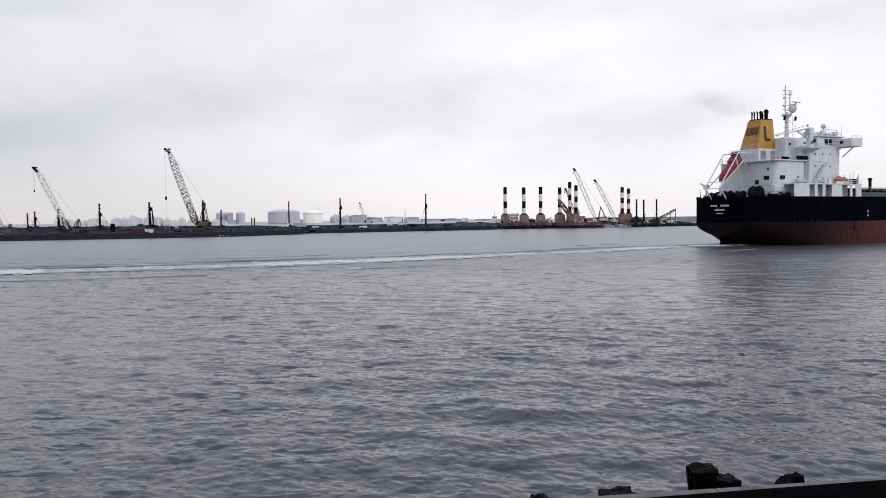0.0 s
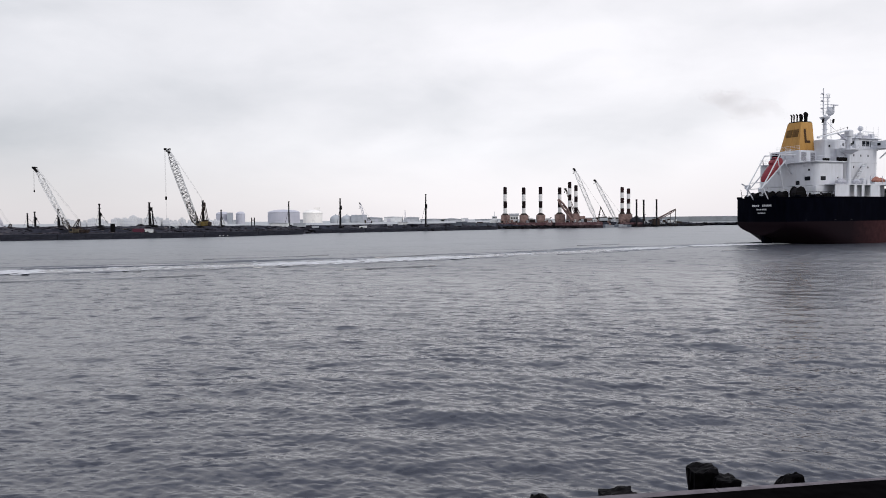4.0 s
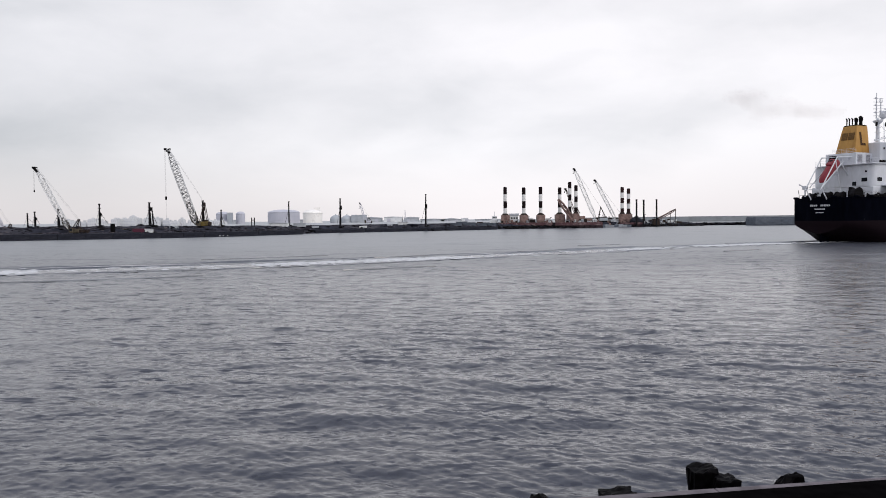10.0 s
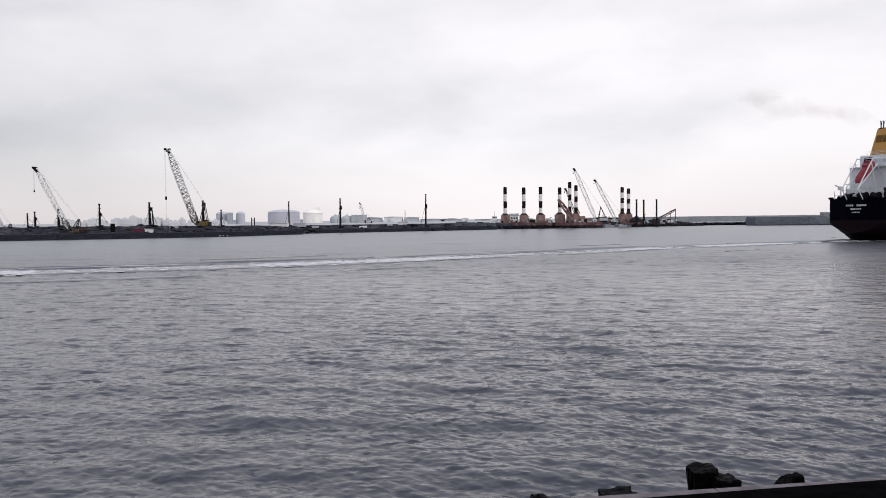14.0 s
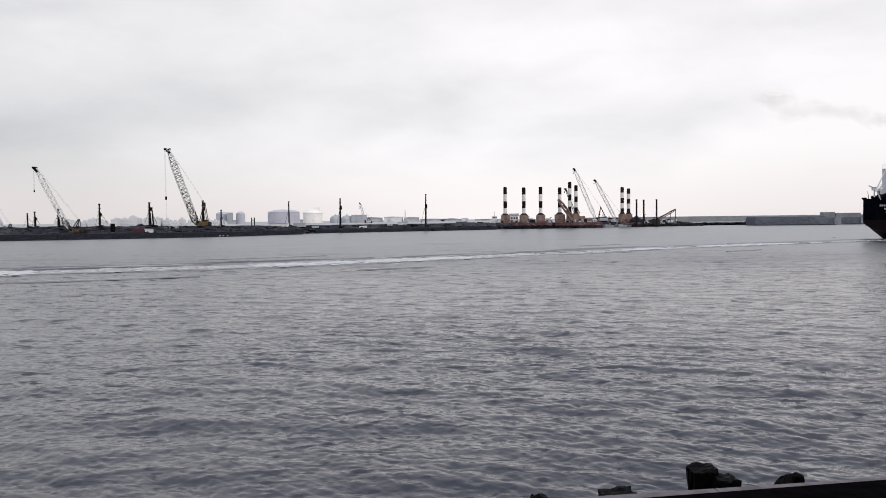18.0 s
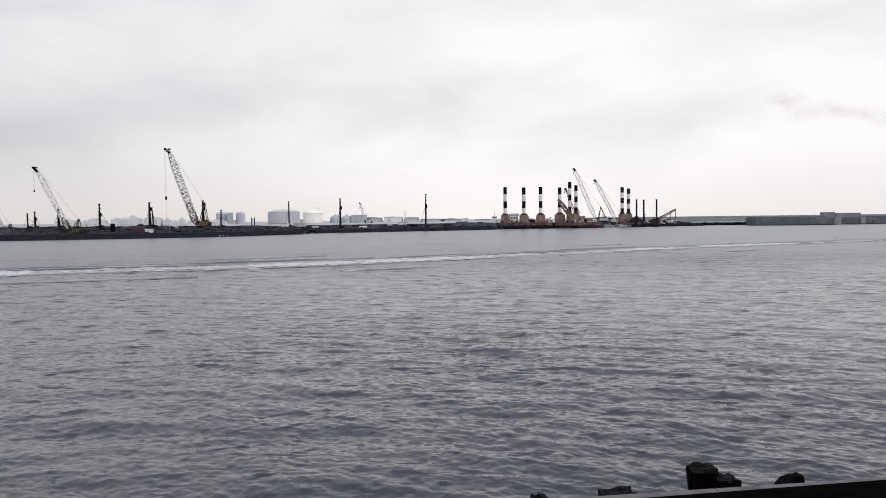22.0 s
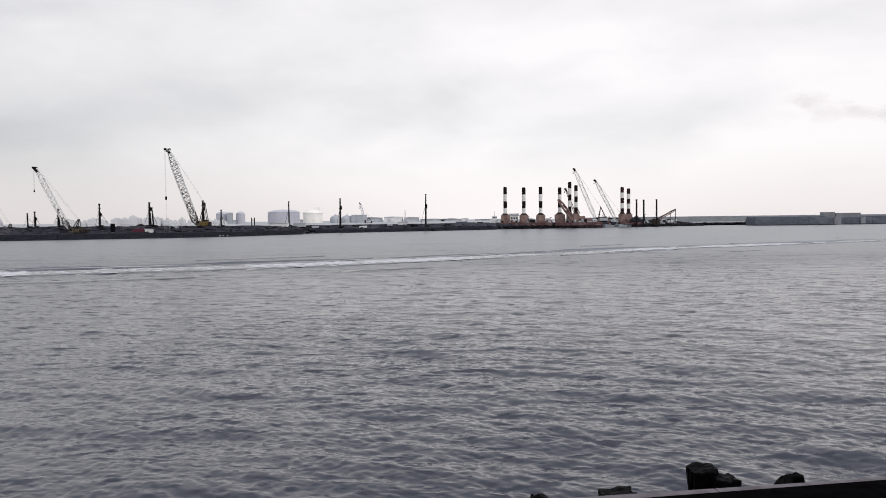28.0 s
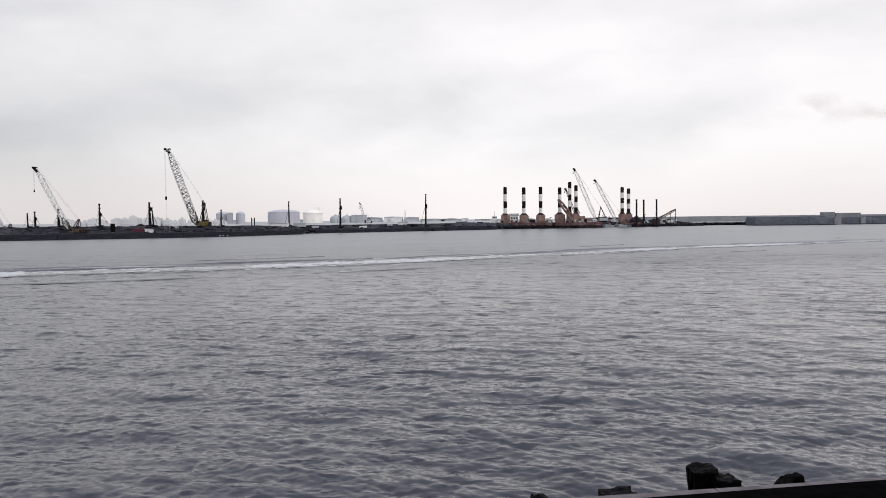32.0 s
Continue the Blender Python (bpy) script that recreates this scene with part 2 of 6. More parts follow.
def lathe(bm, profile, centre=(0, 0, 0), sides=24):
    """A turned body from (radius, height) pairs."""
    rings = []
    c = Vector(centre)
    for r, z in profile:
        rings.append([bm.verts.new(c + Vector((r * math.cos(k * math.tau / sides), r * math.sin(k * math.tau / sides), z))) for k in range(sides)])
    for p, q in zip(rings, rings[1:]):
        for k in range(sides):
            bm.faces.new((p[k], p[(k + 1) % sides], q[(k + 1) % sides], q[k]))
    bm.faces.new(rings[0][::-1])
    bm.faces.new(rings[-1])
    return bm


def prism(bm, outline, z0, z1):
    """A flat outline (x, y) raised from z0 to z1."""
    lo, hi = [bm.verts.new((x, y, z0)) for x, y in outline], [bm.verts.new((x, y, z1)) for x, y in outline]
    n = len(outline)
    for k in range(n):
        bm.faces.new((lo[k], lo[(k + 1) % n], hi[(k + 1) % n], hi[k]))
    bm.faces.new(lo[::-1])
    bm.faces.new(hi)
    bmesh.ops.recalc_face_normals(bm, faces=bm.faces[:])
    return bm


def ball_template(level):
    bm = bmesh.new()
    bmesh.ops.create_icosphere(bm, subdivisions=level, radius=1.0)
    got = ([v.co.copy() for v in bm.verts], [[v.index for v in f.verts] for f in bm.faces])
    bm.free()
    return got


BALLS = {k: ball_template(k) for k in (1, 2, 3)}


def blob(bm, c, size, seed, rough=0.3, level=1):
    """An uneven lump."""
    cos, faces = BALLS[level]
    shift, c = Vector((seed * 3.1, seed * 1.7, seed)), Vector(c)
    vs = []
    for p in cos:
        k = 1 + rough * noise.noise(p * 1.7 + shift)
        vs.append(bm.verts.new((p.x * size[0] * k + c.x, p.y * size[1] * k + c.y, p.z * size[2] * k + c.z)))
    for f in faces:
        bm.faces.new([vs[i] for i in f])
    return bm


def rail(bm, pts, height=1.0, bars=3, gap=1.5, r=0.03):
    """A ship's railing along points."""
    for a, b in zip(pts, pts[1:]):
        a, b = Vector(a), Vector(b)
        n = max(1, round((b - a).length / gap))
        for k in range(n + 1):
            p = a.lerp(b, k / n)
            tube(bm, p, p + Vector((0, 0, height)), r, sides=4)
        for j in range(bars):
            h = Vector((0, 0, height * (j + 1) / bars))
            tube(bm, a + h, b + h, r, sides=4)
    return bm


def lattice(bm, a, b, w0, w1, bays, r=0.09, chords=True, lacing=True):
    """Four chords and their lacing between two points; the width narrows at both ends."""
    a, b = Vector(a), Vector(b)
    way = (b - a).normalized()
    side = way.cross(Vector((0, 0, 1))).normalized()
    top = side.cross(way)
    rows = []
    for k in range(bays + 1):
        f = k / bays
        w = w0 * min(1, 0.25 + f * 5) * (1 if f < 0.8 else 1 - (f - 0.8) * 3.2) / 2
        p = a.lerp(b, f)
        rows.append([p + side * sx * w + top * sy * w for sx, sy in ((-1, -1), (1, -1), (1, 1), (-1, 1))])
    for k, (p, q) in enumerate(zip(rows, rows[1:])):
        for i in range(4):
            j = (i + 1) % 4
            if chords:
                tube(bm, p[i], q[i], r, sides=4, cap=False)
            if lacing:
                tube(bm, p[i] if k % 2 else p[j], q[j] if k % 2 else q[i], r * 0.6, sides=4, cap=False)
                tube(bm, q[i], q[j], r * 0.5, sides=4, cap=False)
    return bm


# ---- water: one sheet of waves to the horizon ----
def water_material():
    m = bpy.data.materials.new("grey_harbour_water")
    m.use_nodes = True
    n, l = m.node_tree.nodes, m.node_tree.links
    b = n["Principled BSDF"]
    b.inputs["Base Color"].default_value = (0.0145, 0.0155, 0.027, 1)
    b.inputs["Specular Tint"].default_value = (0.93, 0.975, 1.0, 1)
    co, geo, ax = n.new("ShaderNodeTexCoord"), n.new("ShaderNodeNewGeometry"), n.new("ShaderNodeSeparateXYZ")
    l.new(co.outputs["Object"], ax.inputs[0])

    def ramp(points):
        """A value that follows the distance from the seawall."""
        out = None
        for (y0, v0), (y1, v1) in zip(points, points[1:]):
            r = n.new("ShaderNodeMapRange")
            l.new(ax.outputs["Y"], r.inputs["Value"])
            for key, v in (("From Min", y0), ("From Max", y1), ("To Min", 0.0 if out else v0), ("To Max", v1 - v0 if out else v1)):
                r.inputs[key].default_value = v
            if out:
                add = n.new("ShaderNodeMath")
                l.new(out, add.inputs[0])
                l.new(r.outputs["Result"], add.inputs[1])
                out = add.outputs[0]
            else:
                out = r.outputs["Result"]
        return out

    # gusts ruffle the water in patches
    gust, ruff = n.new("ShaderNodeTexNoise"), n.new("ShaderNodeMapRange")
    gust.inputs["Scale"].default_value, gust.inputs["Detail"].default_value = 0.045, 3
    l.new(co.outputs["Object"], gust.inputs["Vector"])
    for key, v in (("From Min", 0.36), ("From Max", 0.62), ("To Min", 0.55), ("To Max", 1.25)):
        ruff.inputs[key].default_value = v
    l.new(gust.outputs["Fac"], ruff.inputs["Value"])
    normal = geo.outputs["Normal"]
    # ripples as tilts of the surface: cat's paws, then short chop where the sheet is coarser
    for scale, turn, stretch, tilt, lean in ((6.0, 12, 0.45, ((14, 0.3), (60, 0.3), (140, 0.1)), 0.9), (1.9, -8, 0.36, ((16, 0.26), (45, 0.38), (100, 0.34), (160, 0.12)), 1.2), (0.4, 3, 0.12, ((60, 0.0), (105, 0.1), (180, 0.07)), 1.6)):
        mp, t, off, amount, by, flat, add = n.new("ShaderNodeMapping"), n.new("ShaderNodeTexNoise"), n.new("ShaderNodeVectorMath"), n.new("ShaderNodeMath"), n.new("ShaderNodeVectorMath"), n.new("ShaderNodeVectorMath"), n.new("ShaderNodeVectorMath")
        mp.inputs["Rotation"].default_value = (0, 0, radians(turn))
        mp.inputs["Scale"].default_value = (stretch, 1, 1)
        l.new(co.outputs["Object"], mp.inputs["Vector"])
        t.inputs["Scale"].default_value, t.inputs["Detail"].default_value, t.inputs["Distortion"].default_value = scale, 2, 0.4
        l.new(mp.outputs[0], t.inputs["Vector"])
        off.operation = "SUBTRACT"
        off.inputs[1].default_value = (0.5, 0.5, 0.5)
        l.new(t.outputs["Color"], off.inputs[0])
        amount.operation = "MULTIPLY"
        l.new(ramp(tilt), amount.inputs[0])
        l.new(ruff.outputs["Result"], amount.inputs[1])
        flat.operation = "MULTIPLY"
        flat.inputs[1].default_value = (1, 1, 0)
        l.new(off.outputs[0], flat.inputs[0])
        # the short waves lean: their front faces are narrow and steep
        face, front, tip = n.new("ShaderNodeMapRange"), n.new("ShaderNodeCombineXYZ"), n.new("ShaderNodeVectorMath")
        l.new(t.outputs["Fac"], face.inputs["Value"])
        for key, v in (("From Min", 0.59), ("From Max", 0.68), ("To Min", 0.0), ("To Max", -lean)):
            face.inputs[key].default_value = v
        l.new(face.outputs["Result"], front.inputs["Y"])
        l.new(flat.outputs[0], tip.inputs[0])
        l.new(front.outputs[0], tip.inputs[1])
        by.operation = "SCALE"
        l.new(tip.outputs[0], by.inputs[0])
        l.new(amount.outputs[0], by.inputs["Scale"])
        l.new(normal, add.inputs[0])
        l.new(by.outputs[0], add.inputs[1])
        normal = add.outputs[0]
    unit = n.new("ShaderNodeVectorMath")
    unit.operation = "NORMALIZE"
    l.new(normal, unit.inputs[0])
    l.new(unit.outputs[0], b.inputs["Normal"])
    # the finest ripples blur the reflections, more with distance
    l.new(ramp(((15, 0.12), (60, 0.2), (100, 0.3), (150, 0.32))), b.inputs["Roughness"])
    # IOR climbs with distance to brighten the far water's sky reflection
    l.new(ramp(((15, 1.48), (60, 1.52), (110, 1.95), (170, 3.1))), b.inputs["IOR"])
    return m


def build_water():
    rng = np.random.default_rng(7)
    lens = 1305 * 5.8
    drop = np.concatenate([np.arange(600, 260, -0.95), np.arange(260, 90, -0.6), np.arange(90, 40, -0.4), np.arange(40, 16, -0.5)])
    rows = np.concatenate([[-4700, -600, -80, 0, 8], lens / drop, np.geomspace(lens / 15.5, 4700, 26)])
    side = np.linspace(-1, 1, 860)
    edge = np.array([1.03, 1.1, 1.3, 1.8, 3, 6, 14, 40])
    u = np.concatenate([-edge[::-1], side, edge])
    half = 0.64 * np.maximum(rows, 12) + 9.5
    reach = np.minimum(half[:, None] * np.abs(u)[None, :], np.maximum(4800.0, half[:, None]))
    x = np.sign(u)[None, :] * reach
    y = np.repeat(rows[:, None], len(u), 1)
    gap_x = np.repeat((half * 2 / 860)[:, None], len(u), 1)
    gap_y = np.repeat(np.gradient(rows)[:, None], len(u), 1)
    z, dx, dy = np.zeros_like(x), np.zeros_like(x), np.zeros_like(x)
    patch = 0.8 + 0.4 * np.sin(x / 19 + 1.3 * np.sin(y / 27)) * np.sin(y / 15 + x / 37)
    near = (y > 8) & (y < 480) & (np.abs(x) < 1.03 * half[:, None])
    for k in range(120):
        wave = 0.22 * 2.4 ** rng.random() if k < 56 else 0.5 * 2.6 ** rng.random() if k < 100 else 1.8 * 3.4 ** rng.random()
        slope = (0.0155 if k < 56 else 0.015 if k < 100 else 0.016) * (0.6 + 0.8 * rng.random())
        way = radians((240 if k < 100 else 256) + rng.normal() * (42 if k < 100 else 26))
        kx, ky = math.tau / wave * math.cos(way), math.tau / wave * math.sin(way)
        amp = slope * wave / math.tau
        hold = np.clip((wave / np.maximum(gap_x, gap_y) - 2.2) / 2, 0, 1) * near * patch
        # each train comes in groups, so that crests begin and end
        group = 0.25 + 1.15 * np.clip(np.sin(x / (wave * 1.1 + 0.2) + 1.7 * k + 0.8 * np.sin(y / 2.7 + k)) * np.sin(y / (wave * 1.9 + 0.4) + 2.9 * k) + 0.35, 0, 1)
        ph = kx * x + ky * y + rng.random() * math.tau + 0.8 * np.sin(x / (wave * 3) + k) + 0.8 * np.sin(y / (wave * 2.5) + 2 * k)
        h = amp * hold * group * 1.3
        z += h * np.cos(ph - 0.9 * np.cos(ph))
        dx -= h * math.cos(way) * np.sin(ph)
        dy -= h * math.sin(way) * np.sin(ph)
    x, y = x - 0.3 * dx, y - 0.3 * dy
    na, nr = len(u), len(rows)
    co = np.stack([x.ravel(), y.ravel(), z.ravel()], 1)
    i = np.arange(nr - 1)[:, None] * na
    j = np.arange(na - 1)[None, :]
    quads = np.stack([i + j, i + j + 1, i + na + j + 1, i + na + j], -1).reshape(-1, 4)
    me = bpy.data.meshes.new("water")
    me.vertices.add(len(co))
    me.vertices.foreach_set("co", co.ravel().astype(np.float32))
    me.loops.add(quads.size)
    me.loops.foreach_set("vertex_index", quads.ravel().astype(np.int32))
    me.polygons.add(len(quads))
    me.polygons.foreach_set("loop_start", np.arange(0, quads.size, 4, dtype=np.int32))
    me.update(calc_edges=True)
    me.shade_smooth()
    me.materials.append(water_material())
    return tagged(new("water", me), "grey choppy harbour water under overcast sky", "water", kind="structure")


WATER = build_water()

# ---- the far shore ----
SHORE_X = [-900, -147.7, -90, -50, -6, 32, 78, 132, 165]
SHORE_Y = [-182, 253.8, 281, 338, 360, 394, 406, 436, 452]


def shore(x):
    return float(np.interp(x, SHORE_X, SHORE_Y))


def ground_height(x, back):
    h = float(np.interp(back, [-3, 0, 3, 7, 12, 40, 120, 2500], [-2.0, 0.3, 1.3, 1.7, 3.0, 3.4, 3.0, 3.0]))
    h += 0.28 * noise.noise(Vector((x / 7, back / 5, 3))) * min(1, max(0, back / 8)) * (1 if back < 300 else 0.2)
    berm = float(np.interp(back, [9, 14, 20, 60], [0, 0.85, 1.0, 0.7])) * float(np.interp(x, [-150, -115, -95, -62], [1.0, 0.95, 0.5, 0.0]))
    h += berm * (0.85 + 0.9 * noise.noise(Vector((x / 6, back / 9, 8)))) * (1 if back < 100 else 0)
    end = min(1, max(0, (166 - x) / 22))
    return -2 + (h + 2) * end ** 0.4


def build_land():
    xs = [-900 + 40 * k for k in range(18)] + [-178 + 1.6 * k for k in range(216)]
    backs = [-3, 0, 1.2, 2.4, 4, 6, 8, 10, 12, 15, 19, 24, 30, 40, 60]
    bm = bmesh.new()
    grid = []
    for x in xs:
        row = []
        for k in backs:
            wob = 0.9 * noise.noise(Vector((x / 4, k, 1))) if k < 30 else 0
            row.append(bm.verts.new((x, shore(x) + k + wob, ground_height(x, k))))
        grid.append(row)
    for p, q in zip(grid, grid[1:]):
        for k in range(len(backs) - 1):
            bm.faces.new((p[k], q[k], q[k + 1], p[k + 1]))
    ob = new("ground", mesh_of(bm, M_LAND, "ground", smooth=True))
    return tagged(ob, "dark reclaimed ground with cinders across the channel", "ground", kind="structure")


build_land()


def build_sand():
    """Reclaimed flats behind the working strip, as far as the horizon, paled in colour to stand for haze."""
    bm = bmesh.new()
    xs = [-2600, -900, -500, -300, -178, -140, -100, -60, -20, 20, 60, 100, 140, 166]
    grid = [[bm.verts.new((x, shore(max(-900, x)) + k, -2 + 5 * min(1, max(0, (166 - x) / 22)) ** 0.4)) for k in (58, 90, 150, 300, 700, 1600, 2600)] for x in xs]
    for p, q in zip(grid, grid[1:]):
        for k in range(6):
            bm.faces.new((p[k], q[k], q[k + 1], p[k + 1]))
    tagged(new("sand_flat", mesh_of(bm, M_FAR_FLAT, "sand_flat", smooth=True)), "reclaimed sand flats behind the bank, haze painted into the colour", "ground", kind="structure")


build_sand()


def ground_at(x, y):
    return ground_height(x, y - shore(x))


def build_rubble():
    rng = random.Random(5)
    bm = bmesh.new()
    for k in range(900):
        x = rng.uniform(26, 158) if k % 5 else rng.uniform(-62, 26)
        back = rng.uniform(-0.8, 3.6) if k % 6 else rng.uniform(3, 12)
        s = rng.uniform(0.35, 0.95) * (1 if back < 3 else 0.7)
        blob(bm, (x, shore(x) + back, max(0.1, ground_height(x, back)) + s * 0.1), (s * rng.uniform(0.8, 1.5), s, s * rng.uniform(0.5, 0.9)), k, 0.5, 1)
    tagged(new("rubble", mesh_of(bm, M_ROCK, "rubble")), "dark rubble stones along the far bank", "rubble", kind="stuff")


build_rubble()


def build_debris():
    """Broken stone and scrap strewn along the top of the quay and the bank."""
    rng = random.Random(15)
    bm = bmesh.new()
    for k in range(1100):
        x = rng.uniform(-165, -60) if k % 4 else rng.uniform(-60, 30)
        back = rng.uniform(1.5, 22)
        s = rng.uniform(0.2, 0.75) * (1.5 if k % 17 == 0 else 1)
        blob(bm, (x, shore(x) + back, max(2.0 if x < -60 else 1.5, ground_height(x, back))), (s * rng.uniform(1.0, 2.6), s, s * rng.uniform(0.35, 0.8)), k, 0.7, 1)
    m = material("mixed_stone_debris", (0.034, 0.032, 0.04), 0.9, vary=0.4, scale=0.6, random_tone=0.75, gloss=0.03, stain=(0.09, 0.08, 0.08), stain_scale=0.2, stain_at=0.6)
    tagged(new("debris", mesh_of(bm, m, "debris")), "mixed broken stone and scrap along the bank", "debris", kind="stuff")


build_debris()


# long straight quay at the water's edge, in cast lengths
def build_quay():
    q = thing("quay_wall", pose(0, 0, 0), "dark stained concrete quay wall along the channel", "quay wall")
    tagged(q, kind="structure")
    k = 0
    for (x0, y0), (x1, y1), n, top in (((-200.7, 221), (-147.7, 245.8), 6, 2.0), ((-147.7, 245.8), (-107.7, 261.5), 5, 2.0), ((-107.7, 261.5), (-81.7, 276.5), 4, 1.9), ((-81.7, 276.5), (-58.5, 310), 5, 1.8), ((-56.5, 327), (-21.8, 350), 5, 1.5), ((-21.8, 350), (28.5, 384), 7, 1.5)):
        a, b = Vector((x0, y0, 0)), Vector((x1, y1, 0))
        way = (b - a) / n
        turn = math.degrees(math.atan2(way.y, way.x))
        for i in range(n):
            rng = random.Random(k)
            k += 1
            p = part("quay_block", B(0.03, way.length - 0.03, 0, 12, -2, top + rng.uniform(-0.07, 0.07), 0.07), M_QUAY, q)
            p.matrix_basis = Matrix.Translation(a + way * i) @ pose(0, rng.uniform(-0.08, 0.08), 0, 0, 0, turn)


build_quay()
for x, y in ((-83.2, 275.4), (-82.1, 276.0), (-80.9, 277.4)):
    fl = thing("mooring_buoy", pose(x, y - 0.2, 0.35), "small white buoy hung against the quay", "buoy", "quay buoys")
    bf = bmesh.new()
    lathe(bf, [(0.08, -0.15), (0.2, 0.0), (0.2, 0.2), (0.08, 0.34)], sides=10)
    part("float", bf, M_SHEDW, fl)
    part("ring", T((0, 0, 0.34), (0, 0, 0.95), 0.04, sides=6), M_SHADE, fl)


def mounds():
    rng = random.Random(11)
    spots = [(-160, 14), (-150, 18), (-138, 20), (-124, 14), (-117, 24), (-106, 14), (-88, 17), (-84, 12), (-74, 14), (-58, 11), (-40, 13), (-28, 15), (-16, 12), (2, 13), (14, 12), (24, 11), (122, 13), (140, 10)]
    for k, (x, back) in enumerate(spots):
        y = shore(x) + back
        w, h = rng.uniform(1.5, 3.5), rng.uniform(0.3, 0.6)
        bm = bmesh.new()
        blob(bm, (0, 0, 0), (w, w * 0.6, h * 1.2), k * 7, 1.1, 3)
        ob = new("spoil_mound", mesh_of(bm, M_LAND, "spoil_mound", smooth=True))
        ob.matrix_basis = pose(x, y, ground_at(x, y) - 0.15, 0, 0, rng.uniform(0, 180))
        tagged(ob, "low dark heap of dredged spoil on the bank", "mound", "spoil heaps")


mounds()


def small_box(name, x, y, w, d, h, mat, label, category, roof=None, group="", base=None):
    t = thing(name, pose(x, y, ground_at(x, y) - 0.1 if base is None else base), label, category, group)
    part("body", B(-w / 2, w / 2, -d / 2, d / 2, 0, h, 0.05), mat, t)
    n = max(2, int(w / 0.9))
    for k in range(n):
        u = -w / 2 + w * (k + 0.5) / n
        part("rib", B(u - 0.06, u + 0.06, -d / 2 - 0.05, -d / 2, 0.1, h - 0.1), mat, t)
    if roof:
        part("roof", B(-w / 2 - 0.2, w / 2 + 0.2, -d / 2 - 0.2, d / 2 + 0.2, h, h + 0.18, 0.04), roof, t)
    return t


small_box("shipping_container", -113.0, 275, 4.4, 2.4, 2.0, M_BOXRED, "dull red shipping container on the bank", "container")
small_box("site_hut", -109.4, 275, 2.4, 2.2, 1.9, M_SHEDW, "small white site hut on the bank", "hut", M_SHEDW)
small_box("site_hut", -121.2, 271, 1.2, 1.2, 4.1, M_BLACK, "small black upright cabinet on the bank", "cabinet")
small_box("site_hut", -72, 325, 8, 3, 1.6, M_SHEDW, "long low white site hut beside a piling rig", "hut", M_SHED)
small_box("site_hut", -64, 330, 5, 3, 1.5, M_SHED, "low grey site hut beside a piling rig", "hut", M_SHED)
small_box("site_hut", -20, 372, 5, 3, 1.3, M_SHEDW, "low white site hut on the bank", "hut", M_SHED)
small_box("site_hut", 10, 392, 6, 3, 1.2, M_CAISSON, "low blue-grey site hut on the bank", "hut", M_CAISSON)

# sloped revetment slabs between the quay and the jack-up barges
def revetment():
    r = thing("revetment", pose(0, 0, 0), "grey sloped concrete revetment slabs at the waterline", "revetment")
    tagged(r, kind="structure")
    for k in range(12):
        x = -56 + 6.9 * k
        bm = bmesh.new()
        w = 2.1 if k % 3 else 1.3
        v = [(-w, -1.2, -0.6), (w, -1.2, -0.6), (w + 0.9, 2.4, 1.75), (-w - 0.9, 2.4, 1.75)]
        lo = [bm.verts.new((a, b + 0.5, c - 0.4)) for a, b, c in v]
        hi = [bm.verts.new(p) for p in v]
        for i in range(4):
            bm.faces.new((lo[i], lo[(i + 1) % 4], hi[(i + 1) % 4], hi[i]))
        bm.faces.new(lo[::-1])
        bm.faces.new(hi)
        p = part("slab", bm, M_QUAY, r)
        p.matrix_basis = pose(x, shore(x) - 0.6, 0.2, 0, 0, 25)


revetment()


M_BARGE = material("dark_barge_hull_paint", (0.022, 0.015, 0.018), 0.7, vary=0.3, scale=0.3, stain=(0.06, 0.024, 0.022), stain_scale=0.25, stain_at=0.55, gloss=0.2)


M_BULWARK = material("faded_dark_red_paint", (0.085, 0.045, 0.05), 0.7, vary=0.35, scale=0.4, stain=(0.2, 0.15, 0.15), stain_scale=0.5, stain_at=0.56, gloss=0.1)


# ---- cranes and piling rigs ----
M_LACING = material("grimy_boom_lacing", (0.03, 0.03, 0.04), 0.7, vary=0.3, stain=(0.5, 0.5, 0.5), stain_scale=0.35, stain_at=0.47, gloss=0.1)

